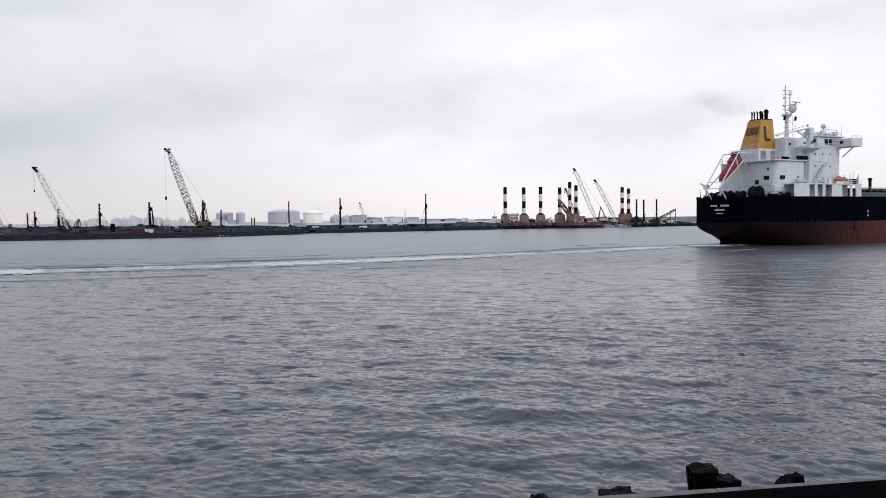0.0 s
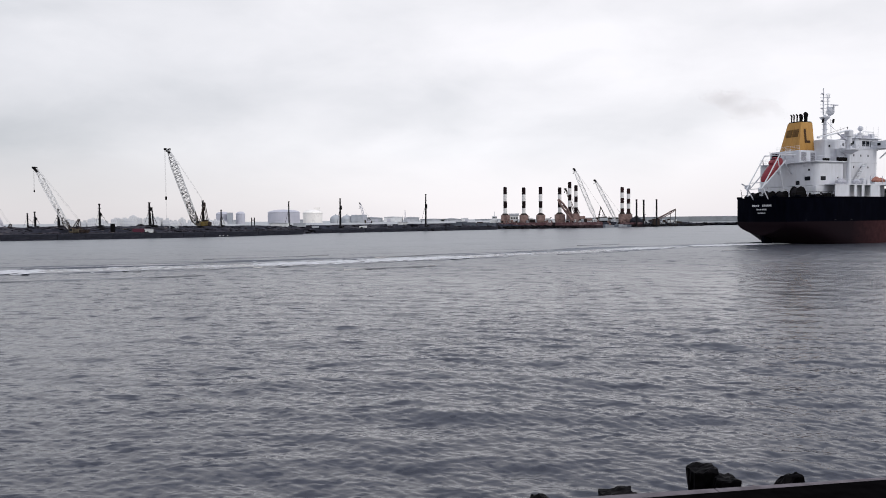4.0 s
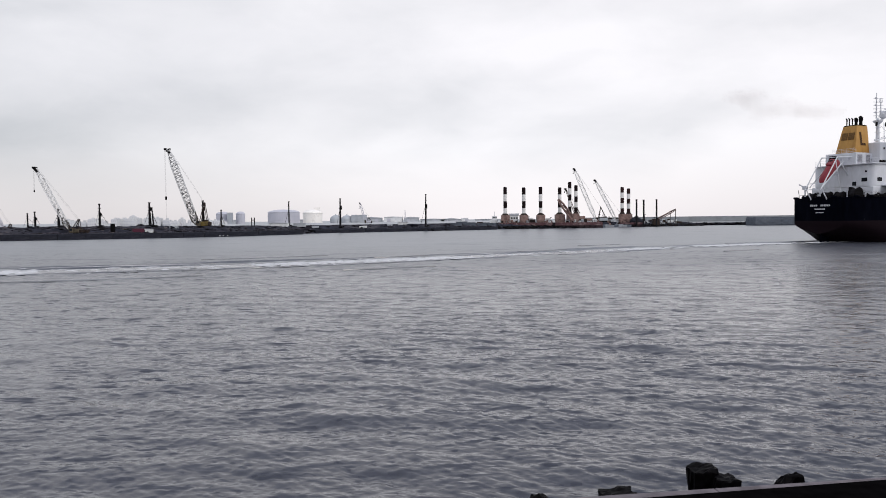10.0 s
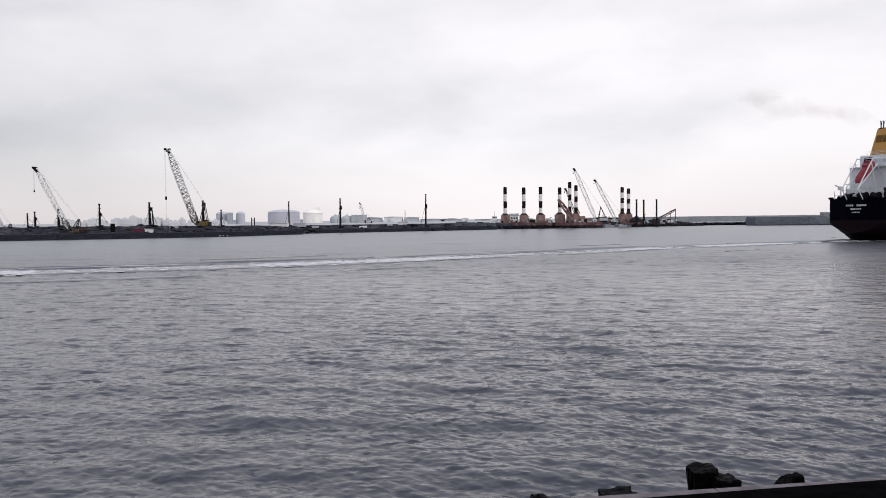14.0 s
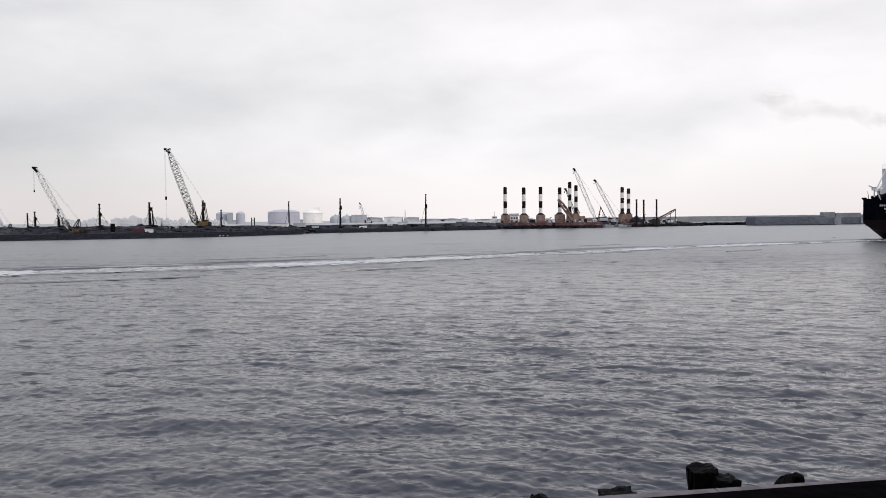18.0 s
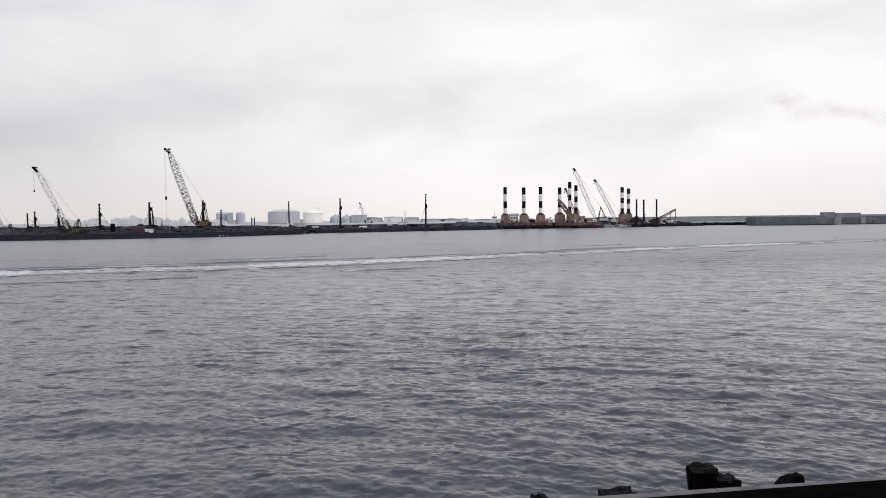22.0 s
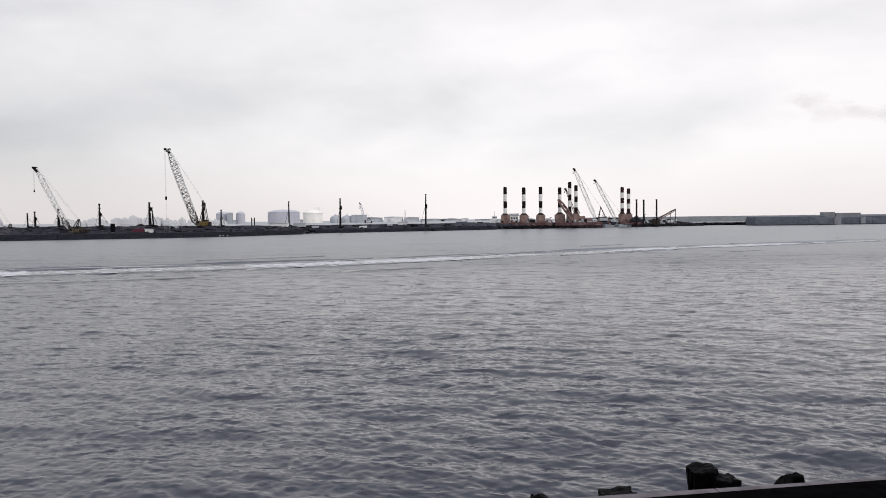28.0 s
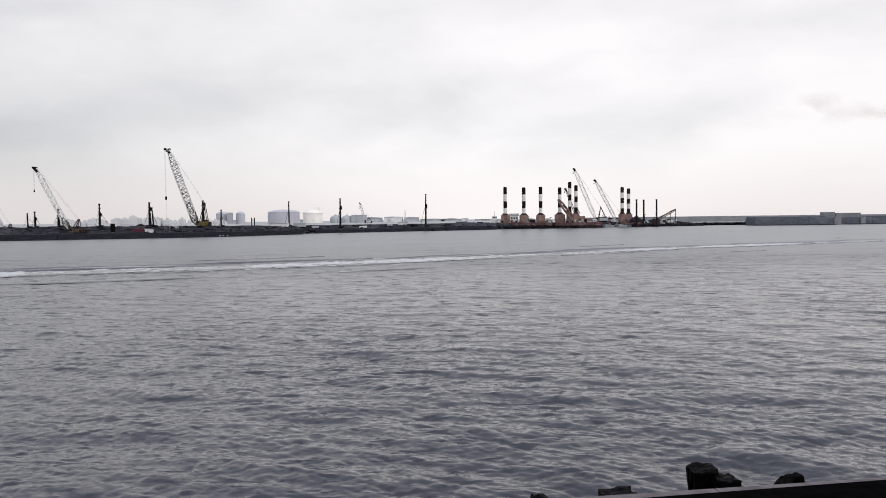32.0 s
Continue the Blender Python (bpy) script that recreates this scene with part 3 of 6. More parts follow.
def crawler_crane(x, y, z, foot, tip, frame_top, hook_drop, line_drop, width, label, boom_mat, body_mat, bays=16, body_w=6.0, lower_dark=0.0, house=(1.1, 2.9), shift=0.0):
    """foot, tip, frame_top: from the crane's base point on the ground."""
    t = thing("crawler_crane", pose(x, y, z), label, "crane", "lattice boom cranes")
    foot, tip, top = Vector(foot), Vector(tip), Vector(frame_top)
    for s in (-1, 1):
        tr = B(foot.x + shift - 0.3, foot.x + body_w + 0.3, s * 2.1 - 0.5, s * 2.1 + 0.5, 0, house[0], house[0] * 0.3)
        part("track", tr, M_BLACK, t, "black crawler track")
    body = B(foot.x + shift - 0.3, foot.x + body_w, -1.6, 1.6, house[0], house[1], 0.12)
    bd = part("body", body, body_mat, t)
    part("cab", B(foot.x + shift - 0.5, foot.x + shift + 0.9, -2.6, -1.0, house[0], house[1] + 0.3, 0.1), M_KHAKI, t)
    part("cab_window", B(foot.x + shift - 0.3, foot.x + shift + 0.7, -2.66, -2.6, house[1] - 0.6, house[1] + 0.1), M_GLASS, t)
    hood = bmesh.new()
    hx0, hx1 = foot.x + shift + 1.2, foot.x + body_w - 0.2
    pr = [(hx0, house[1] - 0.05), (hx1, house[1] - 0.05), (hx1 - 0.3, house[1] + 0.75), (hx0 + 1.0, house[1] + 0.5)]
    fr, bk = [hood.verts.new((a, -1.2, c)) for a, c in pr], [hood.verts.new((a, 1.2, c)) for a, c in pr]
    for k in range(4):
        hood.faces.new((fr[k], fr[(k + 1) % 4], bk[(k + 1) % 4], bk[k]))
    hood.faces.new(fr[::-1])
    hood.faces.new(bk)
    bmesh.ops.recalc_face_normals(hood, faces=hood.faces[:])
    part("engine_hood", hood, M_SANDY, t)
    part("counterweight", B(foot.x + body_w, foot.x + body_w + 0.7, -1.5, 1.5, house[0], house[1] - 0.2, 0.12), M_SANDY, t)
    if lower_dark:
        mid = foot.lerp(tip, lower_dark)
        part("boom_heel", lattice(bmesh.new(), foot, mid, width, width, max(3, int(bays * lower_dark)), 0.13), M_SANDY, t, "dark rusty boom heel section")
    part("boom", lattice(bmesh.new(), foot, tip, width, width, bays, 0.17 if lower_dark > 0.25 else 0.1, True, False), boom_mat, t, "long lattice boom")
    part("boom_lacing", lattice(bmesh.new(), foot, tip, width, width, bays, 0.17 if lower_dark > 0.25 else 0.1, False, True), M_LACING if lower_dark > 0.25 else boom_mat, t)
    way = (tip - foot).normalized()
    head, big = bmesh.new(), (1.7 if line_drop else 0.8)
    for s in (-0.45, 0.45):
        tube(head, tip + Vector((0, s, 0)) - way * 1.6, tip + Vector((-0.7 * big, s, 0.1)), 0.42, 0.3, 6)
        tube(head, tip + Vector((0, s, 0)) - way * 0.2, tip + Vector((0.5 * big, s, 0.2)), 0.36, 0.2, 6)
    tube(head, tip + Vector((-0.6 * big, -0.7, 0)), tip + Vector((-0.6 * big, 0.7, 0)), 0.32 + 0.1 * big, sides=10)
    part("boom_head", head, M_BLACK, t, "dark boom head with sheaves")
    af = bmesh.new()
    for s in (-1.1, 1.1):
        tube(af, foot + Vector((1.2, s, 0)), top + Vector((0, s * 0.5, 0)), 0.16, sides=5)
        tube(af, foot + Vector((body_w - 0.3, s, 0)), top + Vector((0, s * 0.5, 0)), 0.14, sides=5)
    tube(af, top + Vector((0, -0.7, 0)), top + Vector((0, 0.7, 0)), 0.25, sides=6)
    part("gantry", af, M_SANDY, t, "dark A-frame gantry")
    for s in (-0.5, 0.5):
        part("pendant_line", T(top + Vector((0, s, 0)), tip + Vector((0.3, s, 0.2)), 0.028, sides=4), M_WIRE, t)
    hx = tip + Vector((-0.75 * big, 0, -0.2))
    ln = bmesh.new()
    for s in (-0.12, 0.12):
        tube(ln, hx + Vector((s, 0, 0)), hx + Vector((s, 0, -hook_drop)), 0.03, sides=4)
    if line_drop:
        tube(ln, hx + Vector((0, 0, -hook_drop)), hx + Vector((0, 0, -line_drop)), 0.03, sides=4)
    part("hoist_line", ln, M_WIRE, t)
    hk = bmesh.new()
    fat = 1.0 if line_drop else 0.6
    lathe(hk, [(r * fat, w * fat) for r, w in ((0.12, -0.9), (0.4, -0.5), (0.36, 0.5), (0.1, 0.7))], hx + Vector((0, 0, -hook_drop)), 8)
    part("hook_block", hk, M_BLACK, t, "black hook block")
    return t


crawler_crane(-158.4, 266, 2.2, (0.5, 0, 1.6), (-11.5, 0, 23.3), (2.6, 0, 3.2), 9, 0, 0.8, "grey lattice boom crane beyond the quay", M_TANK, M_SANDY, 16, 2.4, 0.0, (0.6, 1.6))
crawler_crane(-134.2, 266, 1.7, (-0.5, 0, 1.6), (-10.9, -2, 23.9), (3.1, 0, 5.2), 8.0, 0, 1.5, "off-white lattice boom crawler crane on the bank", M_CRANE_W, M_KHAKI, 17, 4.2, 0.2, (0.6, 1.9), 1.7)
crawler_crane(-98.6, 295, 2.6, (0.2, 0, 2.0), (-9.7, -2, 31.9), (3.6, 0, 10.6), 19.0, 28, 2.4, "tall white lattice boom crane with yellow house on the quay", M_CRANE_W, M_CRANE_Y, 19, 4.9, 0.3, (1.5, 3.2), 1.2)
crawler_crane(89.2, 430, 2.6, (0.2, 0, 1.5), (-12.5, 0, 31.5), (2.9, 0, 9.1), 2.2, 0, 1.9, "pale lattice boom crane behind the jack-up barges", M_CRANE_W, M_SHED, 18, 6.5)
crawler_crane(103.1, 440, 2.2, (0.2, 0, 1.8), (-12.2, 0, 25.7), (3.2, 0, 5.5), 1.8, 0, 1.7, "pale lattice boom crane behind the jack-up barges", M_CRANE_W, M_SHED, 16, 5.5)
crawler_crane(76.5, 428, 3.2, (0.2, 0, 5.0), (-5.1, 0, 19.2), (1.6, 0, 8.0), 1.6, 0, 0.9, "small dark red deck crane on the jack-up barge", M_BULWARK, M_RUSTRED, 12, 3.0, 0.0, (1.0, 3.0))
crawler_crane(-65, 620, 3.0, (0, 0, 1.5), (-4.3, 0, 17.0), (3.2, 0, 5), 4, 0, 1.5, "distant grey lattice boom crane beyond the sheds", M_TANK, M_TANK, 12, 5, 0.0, (0.3, 2.2))


def piling_rig(x, y, height, r, lean, hammer, label, stay=3.0):
    z = ground_at(x, y) - 0.1
    height -= z
    t = thing("piling_rig", pose(x, y, z), label, "piling rig", "piling rigs")
    part("crawler", B(-0.6, 1.2, -1.0, 1.0, 0, 0.45, 0.12), M_BLACK, t, "black crawler base")
    part("house", B(0.2, 1.2, -0.9, 0.9, 0.45, 0.95, 0.1), M_SHADE, t)
    top = Vector((lean, 0, height))
    mast = bmesh.new()
    tube(mast, (0, 0, 0.2), top, r, r * 0.75, 6)
    for k in range(5):
        p = Vector((0, 0, 0.2)).lerp(top, (k + 1) / 6)
        box(mast, p.x - r * 1.05, p.x + r * 1.05, -r, r, p.z - 0.1, p.z + 0.1)
    part("mast", mast, M_SHADE, t, "dark steel leader mast")
    cap = bmesh.new()
    box(cap, lean - r * 0.9, lean + r * 1.1, -0.25, 0.25, height - 0.1, height + 0.3, 0.05)
    part("mast_head", cap, M_BLACK, t)
    part("back_stay", T((stay, 0.4, 1.6), top * 0.72, 0.07, sides=4), M_SHADE, t)
    part("guy_wire", T((-stay * 0.5, -0.6, 0.6), top * 0.85, 0.04, sides=4), M_SHADE, t)
    if hammer:
        hb = bmesh.new()
        tube(hb, (0.45, 0, height * (hammer - 0.07)), (0.45, 0, height * (hammer + 0.07)), r * 1.3, sides=8)
        tube(hb, (0.3, 0, height * 0.12), (0.3, 0, height * 0.6), r * 0.7, sides=6)
        part("hammer", hb, M_BLACK, t, "black drop hammer on the leader")


for x, y, h, r, lean, ham, stay in ((-152.0, 270.4, 9.2, 0.26, -0.1, 0, 2.6), (-150.2, 271.9, 9.82, 0.33, 0.0, 0.6, 1.6), (-143.2, 275.1, 10.84, 0.42, 0, 0.6, -2), (-130.7, 281.1, 12.7, 0.36, 0.1, 0.55, 2.8),
                                    (-114.7, 288.9, 13.23, 0.45, 0, 0.75, -2), (-113.3, 289.4, 11.23, 0.28, -0.6, 0, 1.0), (-90.1, 300.0, 10.21, 0.3, 0.1, 0, 1.2), (-96.4, 297.0, 13.95, 0.45, 0, 0.7, 1.0), (-68.9, 330.9, 14.12, 0.34, 0, 0, -1.8),
                                    (-48.4, 348.0, 15.7, 0.45, 0.2, 0.7, -1.5), (-8.5, 363.0, 17.7, 0.42, 0.3, 0.66, -2.4)):
    piling_rig(x, y, h, r, lean, ham, "dark steel piling rig with tall leader on the bank" if not ham else "dark piling rig with drop hammer on its leader", stay)


def twin_posts():
    t = thing("steel_gantry", pose(-81.7, 318, ground_at(-81.7, 318) - 0.1), "dark twin-post steel frame standing on the bank", "steel gantry")
    for s in (-0.6, 0.6):
        part("post", T((s, 0, 0), (s, 0, 3.9), 0.22, sides=6), M_SHADE, t)
    part("crossbar", B(-0.8, 0.8, -0.15, 0.15, 2.7, 3.0), M_SHADE, t)


twin_posts()


# ---- jack-up barges with banded legs ----
M_LEG_R = material("dark_maroon_leg_band", (0.026, 0.0115, 0.012), 0.6, vary=0.25, gloss=0.1)


def leg(parent, x, y, z0, z1, bands, r=1.0, dark_paint=M_LEG_B):
    lg = part("leg", T((x, y, -6), (x, y, z0), r * 0.97, sides=14), dark_paint, parent, "banded tubular jack-up leg")
    step = (z1 - z0) / bands
    for k in range(bands):
        dark = (bands - 1 - k) % 2 == 0
        bm = bmesh.new()
        lathe(bm, [(r, z0 + step * k), (r, z0 + step * (k + 1))], (x, y, 0), 14)
        part("band", bm, dark_paint if dark else M_LEG_W, lg)
    part("leg_cap", T((x, y, z1), (x, y, z1 + 0.25), r * 0.85, sides=14), M_LEG_B, lg)


def jack_house(parent, x, y, z0, z1, w):
    bm = bmesh.new()
    box(bm, x - w, x + w, y - w, y + w, z0, z1 - 0.9, 0.15)
    jh = part("jack_house", bm, M_RUSTRED, parent, "rusty red jacking house")
    col = bmesh.new()
    lathe(col, [(w * 0.95, z1 - 0.9), (w * 0.72, z1 - 0.3), (1.1, z1 + 0.2)], (x, y, 0), 12)
    part("jack_collar", col, M_SANDY, jh, "dark rusty jacking collar")
    for s in (-0.5, 0.0, 0.5):
        part("stiffener", B(x + s * w * 1.6 - 0.08, x + s * w * 1.6 + 0.08, y - w - 0.1, y - w, z0 + 0.2, z1 - 1.1), M_RUSTRED, jh)


def barge(x0, x1, y0, y1, top, label):
    t = thing("jack_up_barge", pose(0, 0, 0), label, "barge", "jack-up barges")
    bm = bmesh.new()
    box(bm, x0, x1, y0, y1, -1.5, top, 0.25)
    h = part("hull", bm, M_BARGE, t, "dark stained steel pontoon hull")
    part("bulwark", B(x0 + 0.3, x1 - 0.3, y0 - 0.05, y0 + 0.3, 1.5, top, 0.08), M_BULWARK, h, "faded dark red bulwark")
    for k in range(int((x1 - x0) / 3)):
        part("fender", B(x0 + 1 + k * 3, x0 + 1.5 + k * 3, y0 - 0.25, y0, 0.2, 1.5), M_BLACK, h, "black rubber fender")
    rl = bmesh.new()
    rail(rl, [(x0 + 0.3, y0 + 0.3, top), (x1 - 0.3, y0 + 0.3, top)], 1.0, 2, 2.2, 0.045)
    part("railing", rl, M_SHADE, t)
    return t


b1 = barge(30.6, 60.5, 405, 420, 3.3, "rusty red jack-up barge with black and white legs")
for x, z1 in ((34.7, 22.8), (45.0, 22.5), (54.3, 22.7)):
    jack_house(b1, x, 409, 3.3, 8.3, 2.25)
    leg(b1, x, 409, 7.6, z1, 4)
dh = bmesh.new()
box(dh, 37.4, 42.0, 410, 415, 3.3, 7.2, 0.1)
part("deck_house", dh, M_SHEDW, b1, "grey-white deck house")
part("deck_house_roof", B(37.2, 42.4, 409.6, 415.4, 7.2, 8.4, 0.1), M_SHED, b1)
for k in range(3):
    part("window", B(38.0 + k * 1.4, 38.8 + k * 1.4, 409.93, 410.0, 5.4, 6.3), M_GLASS, b1)
part("hatch", B(48.5, 51.5, 410, 414, 3.3, 5.0, 0.1), M_SANDY, b1)
b2 = barge(61.5, 88.0, 405, 432, 3.2, "rusty red jack-up barge with tall dark banded legs")
jack_house(b2, 64.9, 409, 3.2, 8.5, 2.5)
leg(b2, 64.9, 409, 7.8, 22.3, 4)
for x, z1, n in ((73.2, 26.1, 5), (76.8, 24.1, 5)):
    jack_house(b2, x, 425, 3.2, 9.0, 1.7)
    leg(b2, x, 425, 8.6, z1, n)
gb = bmesh.new()
lattice(gb, (72.0, 404.6, 4.0), (63.4, 404.6, 15.8), 1.7, 1.7, 9, 0.34)
part("loading_boom", gb, M_RUSTRED, b2, "rusty red inclined lattice boom")
part("winch_house", B(70, 79, 409, 416, 3.2, 6.6, 0.2), M_RUSTRED, b2)
b3 = barge(101.0, 115.5, 425, 440, 2.6, "small grey-red jack-up barge with two banded legs")
for x, z1 in ((104.6, 23.0), (108.3, 22.1)):
    jack_house(b3, x, 430, 2.6, 8.4, 1.8)
    leg(b3, x, 430, 7.8, z1, 5, dark_paint=M_LEG_R)
part("deck_house", B(109.5, 114.5, 431, 437, 2.6, 5.4, 0.1), M_SANDY, b3)

for x, h in ((111.4, 15.9), (115.5, 15.6), (122.9, 15.8)):
    y = 424
    pile = thing("steel_pile", pose(x, y, 0), "tall dark steel pile standing in the shallows", "pile", "steel piles")
    part("shaft", T((0, 0, -4), (0, 0, h - 0.4), 0.5, sides=10), M_SHADE, pile)
    part("cap", T((0, 0, h - 0.4), (0, 0, h), 0.56, sides=10), M_BLACK, pile)


def conveyor():
    t = thing("belt_conveyor", pose(0, 0, 0), "grey steel belt conveyor rising over the shore", "conveyor")
    part("gallery", lattice(bmesh.new(), (125.5, 432, 4.0), (136.4, 432, 9.8), 1.2, 1.2, 9, 0.12), M_RUSTRED, t)
    part("belt", T((125.5, 432, 4.4), (136.4, 432, 10.2), 0.3, sides=4), M_BLACK, t)
    for x, h in ((133.2, 8.0), (136.3, 9.6)):
        part("support", T((x, 432, 0), (x, 432, h), 0.2, sides=6), M_SANDY, t)
    part("hopper", B(123, 126.5, 430, 434, 1.0, 4.6, 0.2), M_SANDY, t)


conveyor()


def work_boat():
    t = thing("work_boat", pose(29, 413, 0), "small white work boat moored beside the barges", "boat")
    bm = bmesh.new()
    prism(bm, [(-5, -2.2), (3, -2.4), (6, 0), (3, 2.4), (-5, 2.2)], -0.6, 2.6)
    part("hull", bm, M_SHED, t)
    part("cabin", B(-2.6, 1.6, -1.7, 1.7, 2.6, 5.2, 0.15), M_SHEDW, t)
    part("wheelhouse", B(-1.4, 1.2, -1.4, 1.4, 5.2, 7.1, 0.15), M_SHEDW, t)
    for k in range(3):
        part("window", B(-1.1 + k * 0.8, -0.5 + k * 0.8, -1.46, -1.4, 5.9, 6.6), M_GLASS, t)
    part("mast", T((0, 0, 7.1), (0, 0, 9.6), 0.12, sides=6), M_SHEDW, t)


work_boat()


# ---- tanks, sheds and woods behind ----
def tank(x, y, r, h, dome, mat, label, deck=False):
    t = thing("storage_tank", pose(x, y, 2.6), label, "tank", "storage tanks")
    bm = bmesh.new()
    lathe(bm, [(r, 0), (r, h)], sides=40)
    part("shell", bm, mat, t)
    rf = bmesh.new()
    lathe(rf, [(r * math.cos(a), h + dome * math.sin(a)) for a in (0.02, 0.3, 0.6, 0.9, 1.2, 1.5)], sides=40)
    part("roof", rf, mat, t, smooth=False)
    rings = bmesh.new()
    for k in range(3):
        lathe(rings, [(r + 0.25, h * (k + 1) / 3 - 0.25), (r + 0.25, h * (k + 1) / 3)], sides=40)
    part("wind_girder", rings, mat, t)
    st = bmesh.new()
    for k in range(10):
        a = -2.2 + k * 0.14
        box(st, r * math.cos(a) - 0.45, r * math.cos(a) + 0.45, r * math.sin(a) - 0.5, r * math.sin(a), h * k / 10, h * k / 10 + 0.3)
    part("stairway", st, mat, t)
    if deck:
        part("roof_platform", B(r * 0.15, r * 0.75, -2, 2, h + dome * 0.7, h + dome + 2.0, 0.1), mat, t)
        rl = bmesh.new()
        lathe(rl, [(r * 1.04, h - 0.1), (r * 1.04, h + 0.5)], sides=40)
        part("roof_rail", rl, mat, t)


tank(-153.8, 715, 15.2, 11.1, 2.9, M_TANK, "large pale grey storage tank with shallow domed roof")
tank(-143.5, 815, 10.6, 10.8, 4.6, M_TANKW, "cream storage tank with platform on its roof", True)
tank(-229.5, 770, 6.5, 10.6, 2.6, M_TANK, "small pale grey domed storage tank")
tank(-210.8, 770, 4.6, 10.6, 2.6, M_TANK, "small pale grey domed storage tank")
small_box("tower_block", -219.5, 762, 5.0, 5, 11.9, M_SHED, "square grey tower between storage tanks", "tower", M_SHED, base=2.6)


def dome_store(x, y, r, h, label):
    t = thing("storage_dome", pose(x, y, 2.6), label, "dome", "storage domes")
    bm = bmesh.new()
    lathe(bm, [(r, 0), (r, h * 0.45)] + [(r * math.cos(a), h * 0.45 + h * 0.55 * math.sin(a)) for a in (0.2, 0.5, 0.8, 1.1, 1.4)], sides=28)
    part("shell", bm, M_SHED, t)
    part("vent", T((0, 0, h * 0.97), (0, 0, h + 0.8), 0.6, sides=8), M_SHED, t)


dome_store(-105, 725, 5.6, 8.3, "grey concrete storage dome")
dome_store(-94, 725, 6.0, 7.9, "grey concrete storage dome")
small_box("warehouse", -82, 725, 14, 12, 7.9, M_SHED, "grey box-shaped warehouse with flat roof", "warehouse", M_SHED, base=2.6)


def shed(x, y, w, d, h, rise, mat, label):
    t = thing("industrial_shed", pose(x, y, 2.6), label, "shed", "industrial sheds")
    part("walls", B(-w / 2, w / 2, -d / 2, d / 2, 0, h, 0.05), mat, t)
    bm = bmesh.new()
    pr = [(-w / 2 - 0.5, h), (w / 2 + 0.5, h), (w / 2 + 0.5, h + 0.3), (0, h + rise), (-w / 2 - 0.5, h + 0.3)]
    fr, bk = [bm.verts.new((a, -d / 2 - 0.5, c)) for a, c in pr], [bm.verts.new((a, d / 2 + 0.5, c)) for a, c in pr]
    for k in range(5):
        bm.faces.new((fr[k], fr[(k + 1) % 5], bk[(k + 1) % 5], bk[k]))
    bm.faces.new(fr[::-1])
    bm.faces.new(bk)
    part("roof", bm, mat, t)
    for k in range(max(1, int(w / 12))):
        part("door", B(-w / 2 + 4 + k * 12, -w / 2 + 8 + k * 12, -d / 2 - 0.08, -d / 2, 0, h * 0.7), M_TANK, t)


for x, w, h, rise, mat in ((-86, 24, 5.2, 1.4, M_SHED), (-60, 22, 6.0, 1.0, M_SHEDW), (-38, 18, 5.0, 1.2, M_SHED), (-12, 30, 3.0, 0.8, M_SHED), (10, 24, 2.6, 1.6, M_SHED), (27, 8, 3.6, 0.5, M_SHEDW), (-118, 18, 4.0, 1.0, M_SHEDW), (-175, 40, 3.5, 1.0, M_SHED), (-260, 30, 4.0, 1.0, M_SHED), (60, 40, 2.2, 0.6, M_SHED)):
    shed(x, 900, w, 16, h, rise, mat, "low pale industrial shed far behind the bank")
lm = thing("lattice_mast", pose(-43.2, 850, 2.6), "thin grey lattice mast behind the sheds", "mast")
part("mast", lattice(bmesh.new(), (0, 0, 0), (0.01, 0, 14), 0.9, 0.4, 14, 0.1), M_TANK, lm)
part("mast_foot", B(-1, 1, -1, 1, -0.1, 0.5, 0.05), M_TANK, lm)


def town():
    """A row of small blocks with rough roof lines, half hidden behind the bank; haze is painted into their pale colour.
    """
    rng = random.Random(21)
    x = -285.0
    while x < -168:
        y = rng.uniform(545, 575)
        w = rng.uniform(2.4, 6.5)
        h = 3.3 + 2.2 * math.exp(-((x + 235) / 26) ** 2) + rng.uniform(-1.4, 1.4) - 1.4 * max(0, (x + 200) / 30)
        t = thing("town_house", pose(x, y, 2.9), "small plastered block far behind the bank, haze painted into its colour", "building", "far town blocks")
        part("wall", B(-w / 2, w / 2, -3, 3, 0, h), M_HAZED, t)
        part("roof", B(-w / 2 + 0.4, w / 2 - 0.4, -2.4, 2.4, h, h + rng.uniform(0.3, 0.9)), M_HAZED, t)
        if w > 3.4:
            part("stair_head", B(-0.8, 0.7, -1, 1, h + 0.25, h + rng.uniform(1.2, 2.0)), M_HAZED, t)
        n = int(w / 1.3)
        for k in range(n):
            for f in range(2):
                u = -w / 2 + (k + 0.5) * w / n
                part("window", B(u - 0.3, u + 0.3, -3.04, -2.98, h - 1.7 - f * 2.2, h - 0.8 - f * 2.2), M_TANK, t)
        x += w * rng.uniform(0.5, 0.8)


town()


